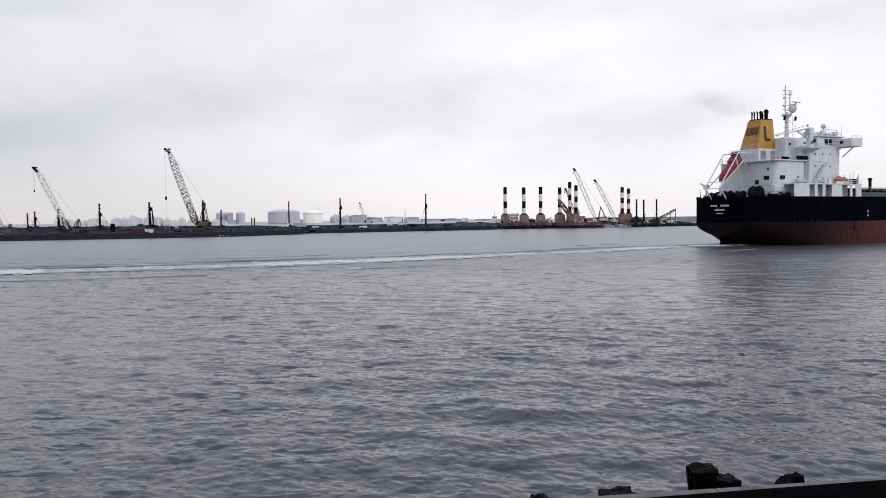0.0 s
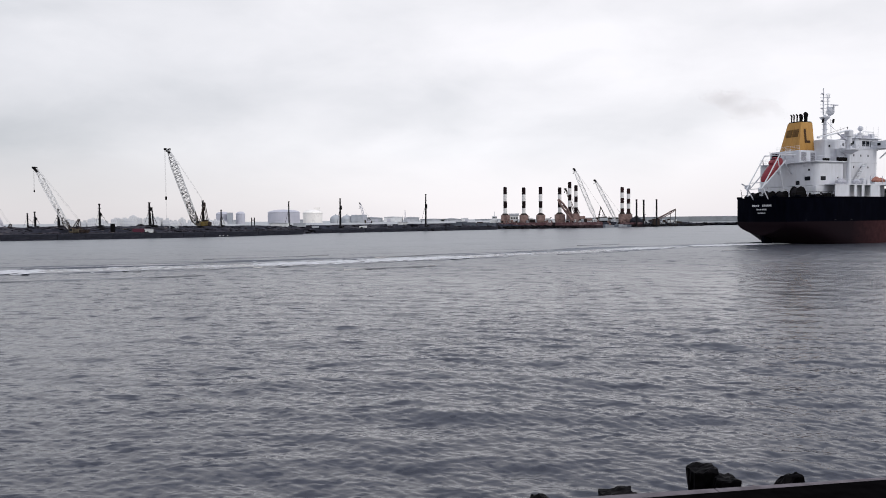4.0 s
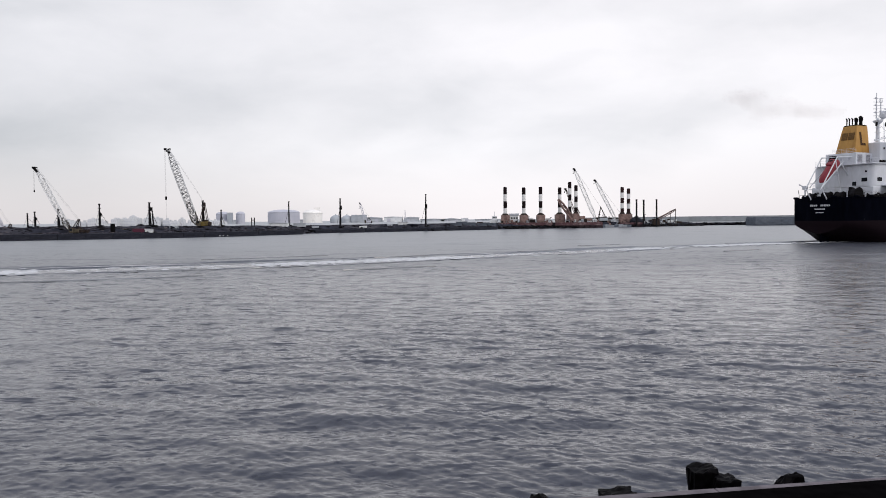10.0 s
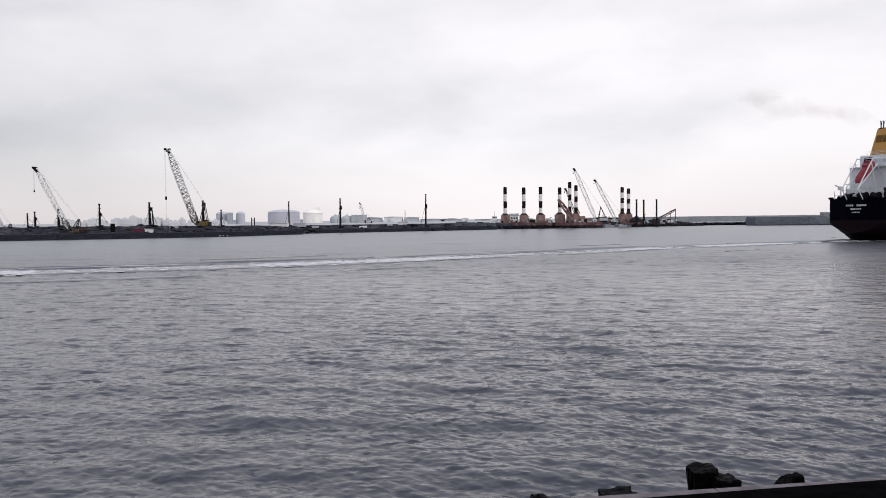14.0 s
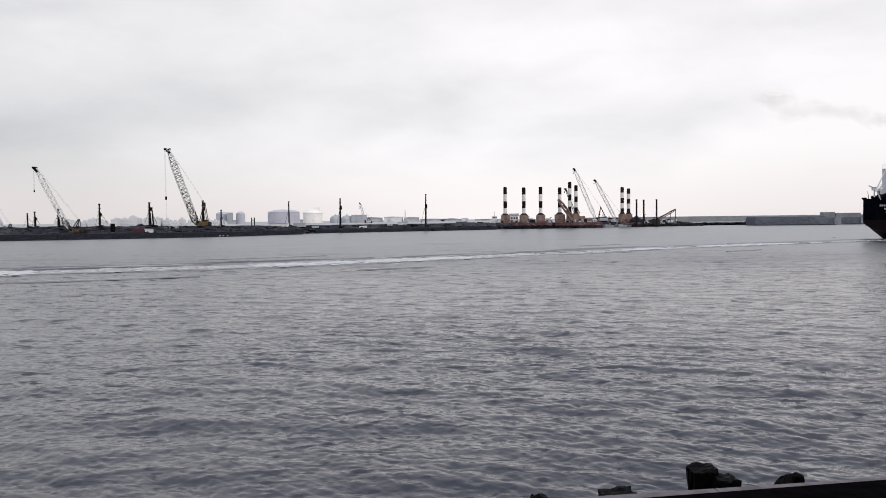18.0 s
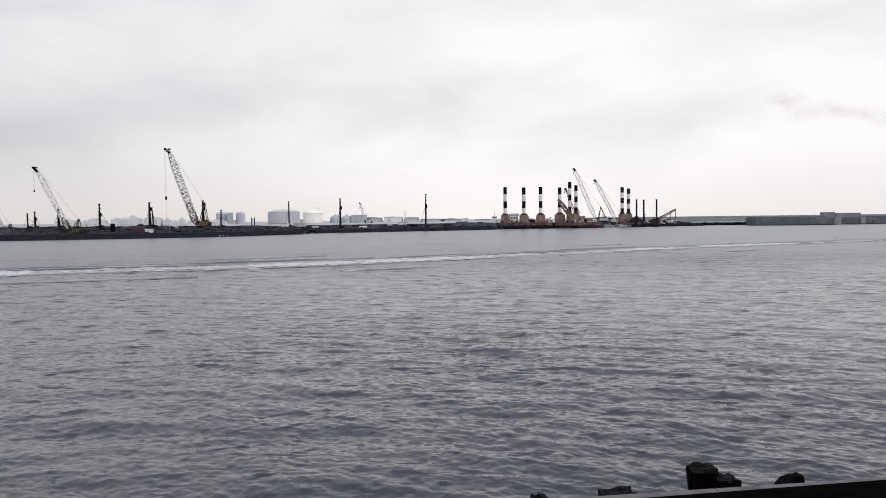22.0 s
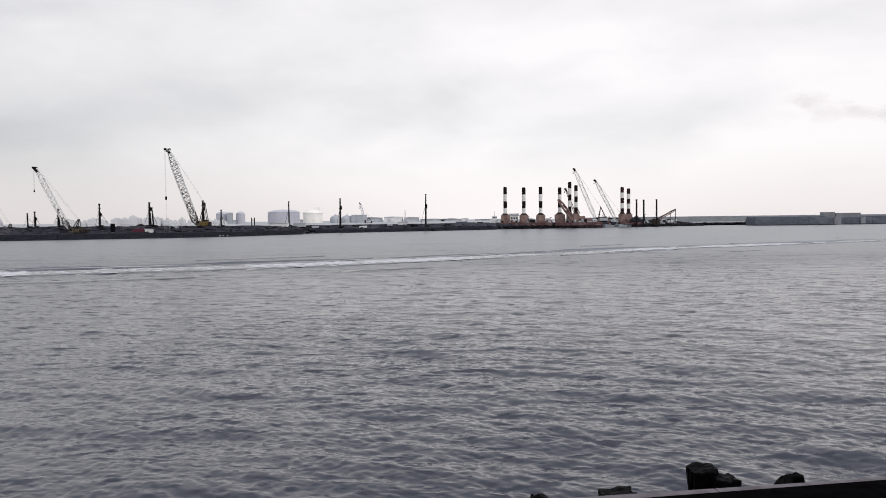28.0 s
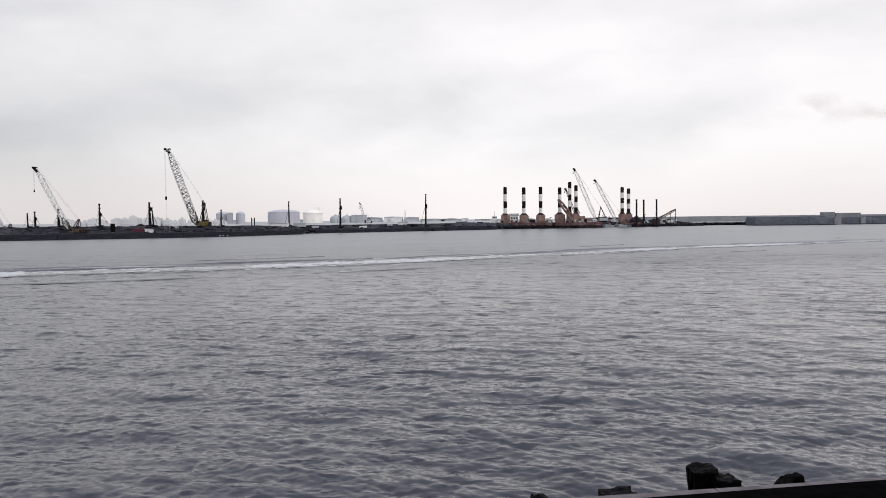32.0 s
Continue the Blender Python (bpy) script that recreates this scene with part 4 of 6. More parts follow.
# ---- breakwaters at the harbour mouth ----
def breakwater():
    t = thing("breakwater", pose(0, 0, 0), "grey concrete caisson breakwater at the harbour mouth", "breakwater")
    tagged(t, kind="structure")
    x, k = 182.7, 0
    while x < 520:
        rng = random.Random(k)
        w = 15.4
        y = 431 if x < 228 else 446
        tone = M_CAISSON
        bm = bmesh.new()
        h = 4.25 + rng.uniform(-0.06, 0.06)
        box(bm, x + 0.05, x + w - 0.05, y, y + 14, -3, h, 0.12)
        c = part("caisson", bm, tone, t)
        part("parapet", B(x + 0.05, x + w - 0.05, y + 9, y + 13, h, h + 0.7, 0.08), M_CAISSON, c)
        part("footing", B(x, x + w, y - 1.6, y, -3, 0.35, 0.1), M_QUAY, c, "dark wet footing")
        x += w
        k += 1
    part("head_block", B(228.6, 232.6, 430.4, 444, -2, 4.5, 0.2), M_CONC, t, "pale concrete pilaster at the joint")
    part("head_block", B(252.5, 255.5, 445.4, 452, -2, 4.5, 0.2), M_CONC, t, "pale concrete pilaster at the joint")


breakwater()
for x, w, h, y in ((234.6, 6.6, 7.3, 450), (247.2, 15.0, 6.7, 452)):
    small_box("crown_block", x, y, w, 5, h - 3.8, M_CONC, "pale concrete crown block on the breakwater", "concrete block", base=4.0)
M_OUTER = material("pale_grey_breakwater_concrete", (0.2, 0.215, 0.23), 0.85, vary=0.15, scale=0.05, stain=(0.14, 0.15, 0.165), stain_scale=0.03)
fb = thing("outer_breakwater", pose(0, 0, 0), "long low grey breakwater beyond the harbour mouth", "breakwater")
tagged(fb, kind="structure")
for k in range(40):
    part("caisson", B(150 + k * 20.0, 169.96 + k * 20.0, 800, 812, -3, 5.55 + 0.0015 * k * 20 + 0.03 * math.sin(k * 2.3), 0.04), M_OUTER, fb)
spit = bmesh.new()
rngs = random.Random(3)
for k in range(260):
    u = rngs.random()
    blob(spit, (150 + 54 * u, 468 + rngs.uniform(-3, 3), rngs.uniform(-0.2, 1.5)), (rngs.uniform(0.6, 1.4), rngs.uniform(0.6, 1.2), rngs.uniform(0.4, 0.8)), k, 0.5, 1)
tagged(new("rock_spit", mesh_of(spit, M_ROCK, "rock_spit")), "low spit of dark rocks beside the breakwater", "rocks", kind="stuff")
sb = bmesh.new()
box(sb, 150, 204, 466, 474, -2, 1.7, 0.6)
tagged(new("low_mole", mesh_of(sb, M_QUAY, "low_mole")), "low dark concrete mole behind the rock spit", "mole", kind="structure")


# pale cast apron where the small barge lies
ap = thing("landing_apron", pose(88, 410.2, 0, 0, 0, 28.5), "pale grey concrete landing apron at the waterline", "apron")
tagged(ap, kind="structure")
for k in range(7):
    part("apron_slab", B(k * 3.2 + 0.04, k * 3.2 + 3.16, 0, 3.0, -1.5, 1.5 + 0.2 * math.sin(k * 2.0), 0.1), M_CONC if k % 3 else M_CAISSON, ap)


# ---- clutter on and about the barges ----
def clutter():
    rng = random.Random(77)
    for x, y, w, h, mat, lab in ((58.6, 412, 2.6, 2.2, M_SHEDW, "white"), (66.8, 412, 3.0, 1.8, M_RUSTRED, "rusty red"), (81.5, 412, 3.4, 2.0, M_RUSTRED, "rusty red"), (84.6, 411, 2.2, 1.6, M_SHEDW, "white"), (49.6, 417, 2.4, 2.4, M_SHEDW, "white"), (57.6, 417, 3.0, 1.5, M_SANDY, "brown")):
        small_box("deck_container", x, y, w, 2.2, h, mat, lab + " steel container on the barge deck", "container", group="deck containers", base=3.3 if x < 61 else 3.2)
    for x, y, w, h, mat, lab in ((91.5, 434, 3.2, 2.0, M_SHEDW, "white"), (86.9, 428, 4.4, 1.5, M_SHEDW, "white"), (96.8, 429, 4.6, 1.3, M_SHED, "grey"), (101.2, 432, 2.8, 1.7, M_SHEDW, "white"), (118.0, 436, 2.6, 1.4, M_SHEDW, "white"), (96.5, 436, 2.6, 1.6, M_SHED, "grey"), (99.4, 437, 1.6, 2.4, M_SANDY, "brown"), (118.6, 441, 3.0, 1.6, M_SANDY, "brown"), (128.5, 444, 3.0, 1.4, M_SHED, "grey"), (138.0, 448, 3.6, 1.3, M_SHEDW, "white"), (144.5, 450, 2.4, 1.0, M_SANDY, "brown"), (-105, 288, 3.0, 1.0, M_SHED, "grey"), (-131, 270, 2.6, 1.3, M_SANDY, "brown"), (-58, 336, 3.0, 1.0, M_SHED, "grey"), (-38, 352, 3.6, 0.9, M_SHEDW, "white"), (-26, 362, 2.6, 0.8, M_SHED, "grey"), (20, 396, 3.0, 1.0, M_SANDY, "brown")):
        small_box("site_container", x, y, w, 2.2, h, mat, "small " + lab + " site container on the far bank", "container", group="site containers")
    for k in range(96):
        on = k < 40
        x = rng.uniform(31.5, 86.5) if on else rng.uniform(84, 146)
        y = rng.uniform(405.8, 407.6) if on else shore(x) + rng.uniform(3, 15)
        mat, lab = (M_SHEDW, "white") if k % 4 == 0 else (M_RUSTRED, "rusty red") if k % 4 == 1 else (M_SHED, "grey") if k % 4 == 2 else (M_SANDY, "dark brown")
        t = thing("steel_crate", pose(x, y, 3.2 if on else ground_at(x, y) - 0.1, 0, 0, rng.uniform(-20, 20)), lab + (" steel crate on the barge deck" if on else " steel crate lying on the far bank"), "crate", "steel crates")
        w, h = rng.uniform(0.5, 1.6), rng.uniform(0.6, 1.7)
        part("body", B(-w / 2, w / 2, -0.5, 0.5, 0, h, 0.06), mat, t)
        part("lid", B(-w / 2 - 0.06, w / 2 + 0.06, -0.56, 0.56, h, h + 0.1, 0.02), mat, t)
    for x, y, w, h in ((7, 381, 6.0, 1.4), (14, 387, 6.5, 1.7), (20.8, 392, 5.6, 1.5), (26.3, 396, 4.4, 1.8)):
        small_box("site_container", x, y, w, 2.2, h, M_CAISSON, "low blue-grey site container beside the barges", "container", group="site containers")
    for x, y, h in ((47.4, 407, 3.2), (59.6, 407.5, 2.6), (86.6, 408, 4.2), (94.0, 433, 4.0), (98.0, 434, 3.0), (120.5, 440, 4.6), (126.8, 442, 3.2)):
        base = 3.2 if x < 88 else ground_at(x, y) - 0.1
        t = thing("light_mast", pose(x, y, base), "thin dark steel light mast", "mast", "light masts")
        part("post", T((0, 0, 0), (0, 0, h), 0.13, 0.1, sides=6), M_SHADE, t)
        part("lamp_head", B(-0.5, 0.5, -0.2, 0.2, h - 0.1, h + 0.25, 0.04), M_SHADE, t)
        part("foot_plate", B(-0.4, 0.4, -0.4, 0.4, 0, 0.15, 0.03), M_SHADE, t)


clutter()
heap = bmesh.new()
blob(heap, (0, 0, 0), (3.4, 1.8, 3.6), 31, 0.5, 3)
hp = new("coal_heap", mesh_of(heap, M_LAND, "coal_heap", smooth=True))
hp.matrix_basis = pose(112.2, 427.6, 2.3)
tagged(hp, "dark heap of dredged spoil on the barge deck", "mound")


# ---- the tanker: x forward from the transom, y to port, z up from the water ----
M_SOOT = material("sooty_brown_paint", (0.06, 0.032, 0.016), 0.7, vary=0.25, gloss=0.1)


def deck_half(u):
    return float(np.interp(u, [0, 0.25, 0.8, 1.8, 3.5, 6, 10, 84, 94, 104, 112, 117, 119], [5.7, 6.25, 6.75, 7.4, 8.2, 9.0, 9.5, 9.5, 8.7, 6.6, 3.9, 1.4, 0.15]))


def keel(u):
    return float(np.interp(u, [0, 3, 5, 12, 20], [1.8, 1.1, 0.2, -2.6, -3.2]))


def half_at(u, w):
    rise = float(np.interp(u, [0, 6, 15, 35, 119], [2.3, 3.6, 3.4, 1.0, 1.0]))
    f = min(1.0, max(0.0, (w - keel(u)) / rise))
    flare = 1 - max(0, (u - 85) / 34) * max(0, (9.3 - w) / 9.3) * 0.75
    # the counter is a shallow V that fills out forward
    full = min(1.0, u / 9)
    return deck_half(u) * (1 - (1 - f) ** (1.7 + 0.5 * full)) ** (0.8 - 0.2 * full) * flare


STATIONS = [0, 0.25, 0.8, 1.8, 3.5, 6, 8, 10, 13, 16, 20, 26, 34, 45, 60, 75, 84, 89, 94, 99, 104, 108, 112, 115, 117, 119]
PAINT_LINE = 4.55


def shell(rows):
    """Both sides of the hull between rows of (u, half breadth, height) and the transom's end face."""
    bm = bmesh.new()
    ends = {}
    for s in (-1, 1):
        grid = [[bm.verts.new((u, s * h, w)) for u, h, w in row] for row in rows]
        for p, q in zip(grid, grid[1:]):
            for k in range(len(p) - 1):
                f = (p[k], q[k], q[k + 1], p[k + 1])
                bm.faces.new(f if s > 0 else f[::-1])
        ends[s] = grid[0]
    bmesh.ops.remove_doubles(bm, verts=bm.verts[:], dist=0.002)
    return bm


def cap_transom(bm, u=0.0, lo=-9, hi=99):
    vs = [v for v in bm.verts if abs(v.co.x - u) < 1e-4 and lo <= v.co.z <= hi]
    left = sorted([v for v in vs if v.co.y > 0.001], key=lambda v: v.co.z)
    right = sorted([v for v in vs if v.co.y < -0.001], key=lambda v: -v.co.z)
    mid = [v for v in vs if abs(v.co.y) <= 0.001]
    bm.faces.new(mid[:1] + left + right)
    bmesh.ops.recalc_face_normals(bm, faces=bm.faces[:])
    return bm


M_VENT = material("brown_vent_paint", (0.13, 0.072, 0.026), 0.7, vary=0.25, gloss=0.1)
M_SLAT = material("grey_louvre_paint", (0.16, 0.165, 0.18), 0.6, vary=0.15, gloss=0.2)
M_SALMON = material("faded_salmon_fibreglass", (0.36, 0.16, 0.12), 0.6, vary=0.2, stain=(0.2, 0.12, 0.1), gloss=0.2)


def rounded(x0, x1, y0, y1, r, n=6):
    """The outline of a block with round corners."""
    pts = []
    for cx, cy, a in ((x1 - r, y1 - r, 0), (x0 + r, y1 - r, 90), (x0 + r, y0 + r, 180), (x1 - r, y0 + r, 270)):
        pts += [(cx + r * math.cos(radians(a + 90 * k / n)), cy + r * math.sin(radians(a + 90 * k / n))) for k in range(n + 1)]
    return pts


def build_ship():
    s = thing("tanker_ship", pose(54.2, 145.0, 0, 0, 0, 24.3), "black-hulled tanker with white deckhouse and yellow funnel under way", "ship")
    low = shell([[(u, half_at(u, keel(u) + (PAINT_LINE - keel(u)) * k), keel(u) + (PAINT_LINE - keel(u)) * k) for k in (0, 0.08, 0.18, 0.3, 0.45, 0.6, 0.8, 1.0)] for u in STATIONS])
    part("bottom_plating", cap_transom(low), M_RED, s, "dull red antifouling with dark stains and painted stern shade", smooth=True)
    top_rows = []
    for u in STATIONS:
        o = [(u, half_at(u, w), w) for w in (PAINT_LINE, 5.5, 6.8, 8.2, 9.3)]
        top_rows.append(o)
    hull = part("hull_plating", cap_transom(shell(top_rows)), M_HULL, s, "black painted steel topsides", smooth=True)
    cap = bmesh.new()
    for side in (-1, 1):
        pts = [Vector((u, side * deck_half(u), 9.3)) for u in STATIONS]
        for a, b in zip(pts, pts[1:]):
            tube(cap, a, b, 0.11, sides=5)
    tube(cap, (0, -5.7, 9.3), (0, 5.7, 9.3), 0.11, sides=5)
    part("bulwark_cap", cap, M_HULL, s)
    dk = bmesh.new()
    outline = [(u + 0.05, deck_half(u) - 0.08) for u in STATIONS[:-1]]
    prism(dk, outline + [(u, -h) for u, h in outline[::-1]], 8.1, 8.3)
    part("main_deck", dk, M_DECK, s, "dark green weather deck")
    skeg = bmesh.new()
    box(skeg, 0.6, 3.0, -0.3, 0.3, -3, 1.75, 0.1)
    part("rudder_post", skeg, M_HULL, s, "dark rudder stock at the waterline")
    # lettering on the transom, as bars
    for v0, v1, w0, w1 in ((0.35, 2.2, 7.6, 7.98), (-2.7, -0.35, 7.6, 7.98), (-1.5, 1.1, 6.85, 7.15), (-1.2, 0.8, 6.2, 6.38)):
        n = max(2, round((v1 - v0) / 0.42))
        for k in range(n):
            a = v0 + (v1 - v0) * k / n
            part("letter_bar", B(-0.03, 0.02, a, a + (v1 - v0) / n * 0.72, w0, w1), M_LETTER, hull)
    for u, w0 in ((30.2, 6.2), (30.2, 5.4), (62, 6.0)):
        part("draught_mark", B(u, u + 0.25, -9.53, -9.48, w0, w0 + 0.45), M_LETTER, hull)
    for u in (3.2, 9.5, 14.0):
        part("discharge_flange", B(u, u + 0.5, -deck_half(u) - 0.06, -deck_half(u) + 0.3, 4.75, 4.95, 0.03), M_SHADE, hull)
    for u, v in ((0.1, -3.4), (0.1, 3.4), (0.1, 0), (1.9, -7.3), (4.6, -8.5), (1.9, 7.3)):
        part("fairlead", B(u - 0.35, u + 0.35, v - 0.5, v + 0.5, 9.3, 9.75, 0.15), M_HULL, s, "black roller fairlead on the bulwark")

    # accommodation
    a = part("poop_house", B(7.0, 27.5, -7.2, 7.2, 8.3, 11.7, 0.25), M_WHITE, s)
    part("window", B(6.93, 7.0, -2.4, -1.7, 11.05, 11.7), M_GLASS, a)
    part("door", B(6.93, 7.0, 0.6, 1.4, 8.5, 10.4), M_SHADE, a)
    bdk = part("boat_deck", B(9.6, 28.6, -9.5, 9.5, 11.7, 11.92, 0.04), M_WHITE, s)
    for side in (-1, 1):
        for u0, u1 in ((9.6, 13.7), (15.1, 15.9), (17.3, 18.1), (19.9, 22.8), (25.1, 25.8), (26.8, 28.4)):
            y = side * 9.38
            part("side_plate", B(u0, u1, y - 0.08, y + 0.08, 9.25, 11.7, 0.03), M_WHITE, a)
        part("railing", rail(bmesh.new(), [(9.8, side * 9.35, 11.9), (19.0, side * 9.35, 11.9)], 1.0, 3, 1.5), M_WHITE, bdk)
        rl = bmesh.new()
        rail(rl, [(24.5, side * 9.35, 11.9), (28.4, side * 9.35, 11.9), (28.4, side * 2, 11.9)], 1.0, 3, 1.5)
        part("railing", rl, M_WHITE, bdk)
    aft = part("aft_house", prism(bmesh.new(), rounded(7.0, 15.6, -7.2, 7.2, 1.3), 11.7, 16.3), M_WHITE, s, smooth=True)
    part("window", B(6.92, 7.05, -5.9, -4.6, 12.7, 13.5, 0.05), M_GLASS, aft, "wide dark opening")
    part("window", B(8.3, 9.7, -7.27, -7.15, 12.7, 13.5, 0.05), M_GLASS, aft, "wide dark opening")
    part("window", B(6.92, 7.05, -3.4, -2.5, 11.9, 12.75, 0.05), M_GLASS, aft)
    part("window", B(6.94, 7.05, -5.8, -5.4, 14.6, 15.0), M_GLASS, aft)
    # black strips stand in for the shadowed recess on top of the house
    part("recess_shade", B(12.3, 15.3, -7.66, -7.55, 16.56, 17.3, 0.03), M_BLACK, aft, "black strip painted for recess shade")
    part("recess_shade", B(8.3, 10.2, -7.66, -7.55, 16.56, 17.05, 0.03), M_BLACK, aft, "black strip painted for recess shade")
    part("porthole", B(13.0, 13.35, -7.26, -7.15, 13.0, 13.4, 0.05), M_GLASS, aft)
    cdk = part("casing_deck", B(6.4, 16.2, -7.6, 6.2, 16.3, 16.5, 0.04), M_WHITE, s)
    rl = bmesh.new()
    rail(rl, [(15.5, -7.5, 16.5), (6.5, -7.5, 16.5), (6.5, 6.1, 16.5)], 1.0, 3, 1.3, 0.022)
    part("railing", rl, M_WHITE, cdk)
    for v in (-6.5, -4.5, -2.5, -0.5):
        part("bracket", T((6.5, v, 16.3), (7.0, v, 15.5), 0.07, sides=4), M_WHITE, cdk)
    cas = part("engine_casing", B(7.5, 13.2, -2.9, 2.9, 16.5, 19.0, 0.12), M_WHITE, s)
    for u0, u1 in ((7.9, 9.4), (10.6, 11.9)):
        lv = part("louvre", B(u0, u1, -2.97, -2.88, 16.8, 18.6), M_TANK, cas, "grey louvre panel")
        for k in range(8):
            part("slat", B(u0 + 0.08, u1 - 0.08, -3.02, -2.96, 16.9 + k * 0.21, 17.02 + k * 0.21), M_SLAT, lv)
    for v in (-1.6, 0.3):
        part("vent_panel", B(7.43, 7.5, v, v + 0.5, 17.4, 18.0), M_TANK, cas)
    rl = bmesh.new()
    rail(rl, [(7.6, -2.8, 19.0), (7.6, 2.8, 19.0)], 0.9, 3, 1.2, 0.022)
    part("railing", rl, M_WHITE, cas)
    part("casing_wing", B(7.6, 12.0, 2.9, 4.5, 16.5, 19.0, 0.1), M_WHITE, cas)

    # funnel
    fun = bmesh.new()
    lo = [(7.9, -2.4), (12.6, -2.4), (12.6, 2.4), (7.9, 2.4)]
    hi = [(9.4, -1.68), (12.7, -1.68), (12.7, 1.68), (9.4, 1.68)]
    v = [fun.verts.new((x, y, 19.0)) for x, y in lo] + [fun.verts.new((x, y, 24.9)) for x, y in hi]
    for k in range(4):
        fun.faces.new((v[k], v[(k + 1) % 4], v[4 + (k + 1) % 4], v[4 + k]))
    fun.faces.new(v[3::-1])
    fun.faces.new(v[4:])
    bmesh.ops.bevel(fun, geom=fun.edges[:], offset=0.16, segments=3, affect="EDGES", profile=0.5)
    fn = part("funnel", fun, M_YELLOW, s, "tapered yellow funnel with dark letter shape")
    part("funnel_top", B(9.55, 12.6, -1.55, 1.55, 24.86, 25.1, 0.05), M_BLACK, fn, "sooty black funnel top")
    k_u, k_v = 1.5 / 5.9, 0.72 / 5.9
    for v0 in (-1.5, 0.1):
        w = 22.0
        p = part("vent_panel", B(-0.08, 0.06, v0 - 0.05, v0 + 1.35, -0.15, 1.45, 0.02), M_VENT, fn, "brown vent panel")
        p.matrix_basis = pose(7.9 + k_u * (w - 19), 0, w, 0, math.degrees(math.atan(k_u)), 0)
    for u0, u1, w0, w1 in ((9.85, 10.4, 20.6, 23.5), (9.85, 11.4, 20.6, 21.1)):
        p = part("emblem", B(u0, u1, -0.06, 0.06, w0 - 20.6, w1 - 20.6), M_SOOT, fn, "dark brown letter-like emblem")
        p.matrix_basis = pose(0, -2.4 + k_v * 1.6 - (0.004 if u1 > 11 else 0), 20.6, -math.degrees(math.atan(k_v)), 0, 0)
    for u, y, h, r in ((10.0, 1.2, 26.5, 0.13), (10.0, 0.6, 26.5, 0.13), (10.3, 0.1, 26.5, 0.13), (10.8, -0.4, 26.4, 0.3), (11.6, -0.9, 26.7, 0.36), (12.1, 0.6, 26.2, 0.25)):
        ex = bmesh.new()
        tube(ex, (u, y, 24.9), (u, y, h - 0.5), r, sides=10)
        tube(ex, (u, y, h - 0.55), (u + 0.1, y, h), r * 1.15, sides=10)
        tube(ex, (u + 0.1, y, h - 0.1), (u - 0.25, y, h + 0.15), r * 1.15, r, sides=10)
        part("exhaust_pipe", ex, M_BLACK, fn, "black exhaust pipe")

    # forward accommodation and bridge
    d = part("upper_casing", B(12.4, 18.6, -4.8, 4.8, 16.5, 21.2, 0.2), M_WHITE, s)
    for u, w in ((13.5, 19.6), (17.6, 20.0)):
        part("window", B(u, u + 0.45, -4.87, -4.75, w, w + 0.45, 0.03), M_GLASS, d)
    ac = part("accommodation", prism(bmesh.new(), rounded(15.6, 26.4, -7.0, 7.0, 2.0, 8), 11.9, 19.15), M_WHITE, s, smooth=True)
    for w in (15.45, 17.85):
        for u in (18.1, 20.2, 22.4):
            part("porthole", B(u - 0.15, u + 0.15, -7.05, -6.95, w - 0.2, w + 0.2, 0.05), M_GLASS, ac)
    st = bmesh.new()
    for k in range(12):
        box(st, 16.9 + k * 0.3, 17.3 + k * 0.3, -8.2, -7.1, 11.95 + k * 0.36, 12.03 + k * 0.36)
    tube(st, (16.9, -8.2, 11.95), (20.5, -8.2, 16.3), 0.06, sides=4)
    tube(st, (16.9, -8.2, 12.9), (20.5, -8.2, 17.2), 0.04, sides=4)
    part("stairway", st, M_WHITE, ac)
    rl = bmesh.new()
    rail(rl, [(18.8, -6.9, 19.15), (26.0, -6.9, 19.15)], 0.9, 3, 1.3)
    part("railing", rl, M_WHITE, ac)
    part("deck_edge", prism(bmesh.new(), rounded(15.5, 26.5, -7.1, 7.1, 2.05, 8), 16.4, 16.5), M_WHITE, ac)
    part("deck_edge", prism(bmesh.new(), rounded(15.5, 26.5, -7.12, 7.12, 2.05, 8), 19.15, 19.3), M_WHITE, ac)
    for u, w, r in ((12.6, 12.5, 0.7), (17.4, 12.4, 0.8), (18.8, 12.6, 0.6)):
        tp = bmesh.new()
        blob(tp, (u, -8.3, w - 0.1), (r * 1.3, 0.6, 0.7), u, 0.35, 2)
        part("tarpaulin", tp, M_TANK, bdk, "pale grey tarpaulin over deck gear")
    wh = part("wheelhouse", B(20.5, 27.6, -5.6, 5.6, 19.15, 21.5, 0.15), M_WHITE, s)
    for k in range(5):
        part("window", B(27.57, 27.64, -5.0 + k * 2.05, -3.3 + k * 2.05, 20.2, 21.1), M_GLASS, wh)
    for k in range(4):
        part("window", B(22.5 + k * 1.2, 23.45 + k * 1.2, -5.67, -5.55, 19.95, 21.05, 0.03), M_GLASS, wh)
    for k in range(3):
        part("window", B(20.42, 20.52, -5.2 + k * 1.5, -4.1 + k * 1.5, 20.3, 21.0, 0.03), M_GLASS, wh)
    part("wheelhouse_roof", B(20.1, 28.0, -6.0, 6.0, 21.5, 21.66, 0.03), M_WHITE, wh)
    for u, y, a0, b0, h in ((21.0, -4.2, 1.1, 0.9, 0.9), (22.6, -5.0, 0.8, 0.6, 1.2), (26.4, -4.9, 0.9, 0.7, 1.1), (24.6, -1.8, 1.4, 1.0, 1.3)):
        part("deck_locker", B(u, u + a0, y, y + b0, 21.66, 21.66 + h, 0.06), M_WHITE, wh)
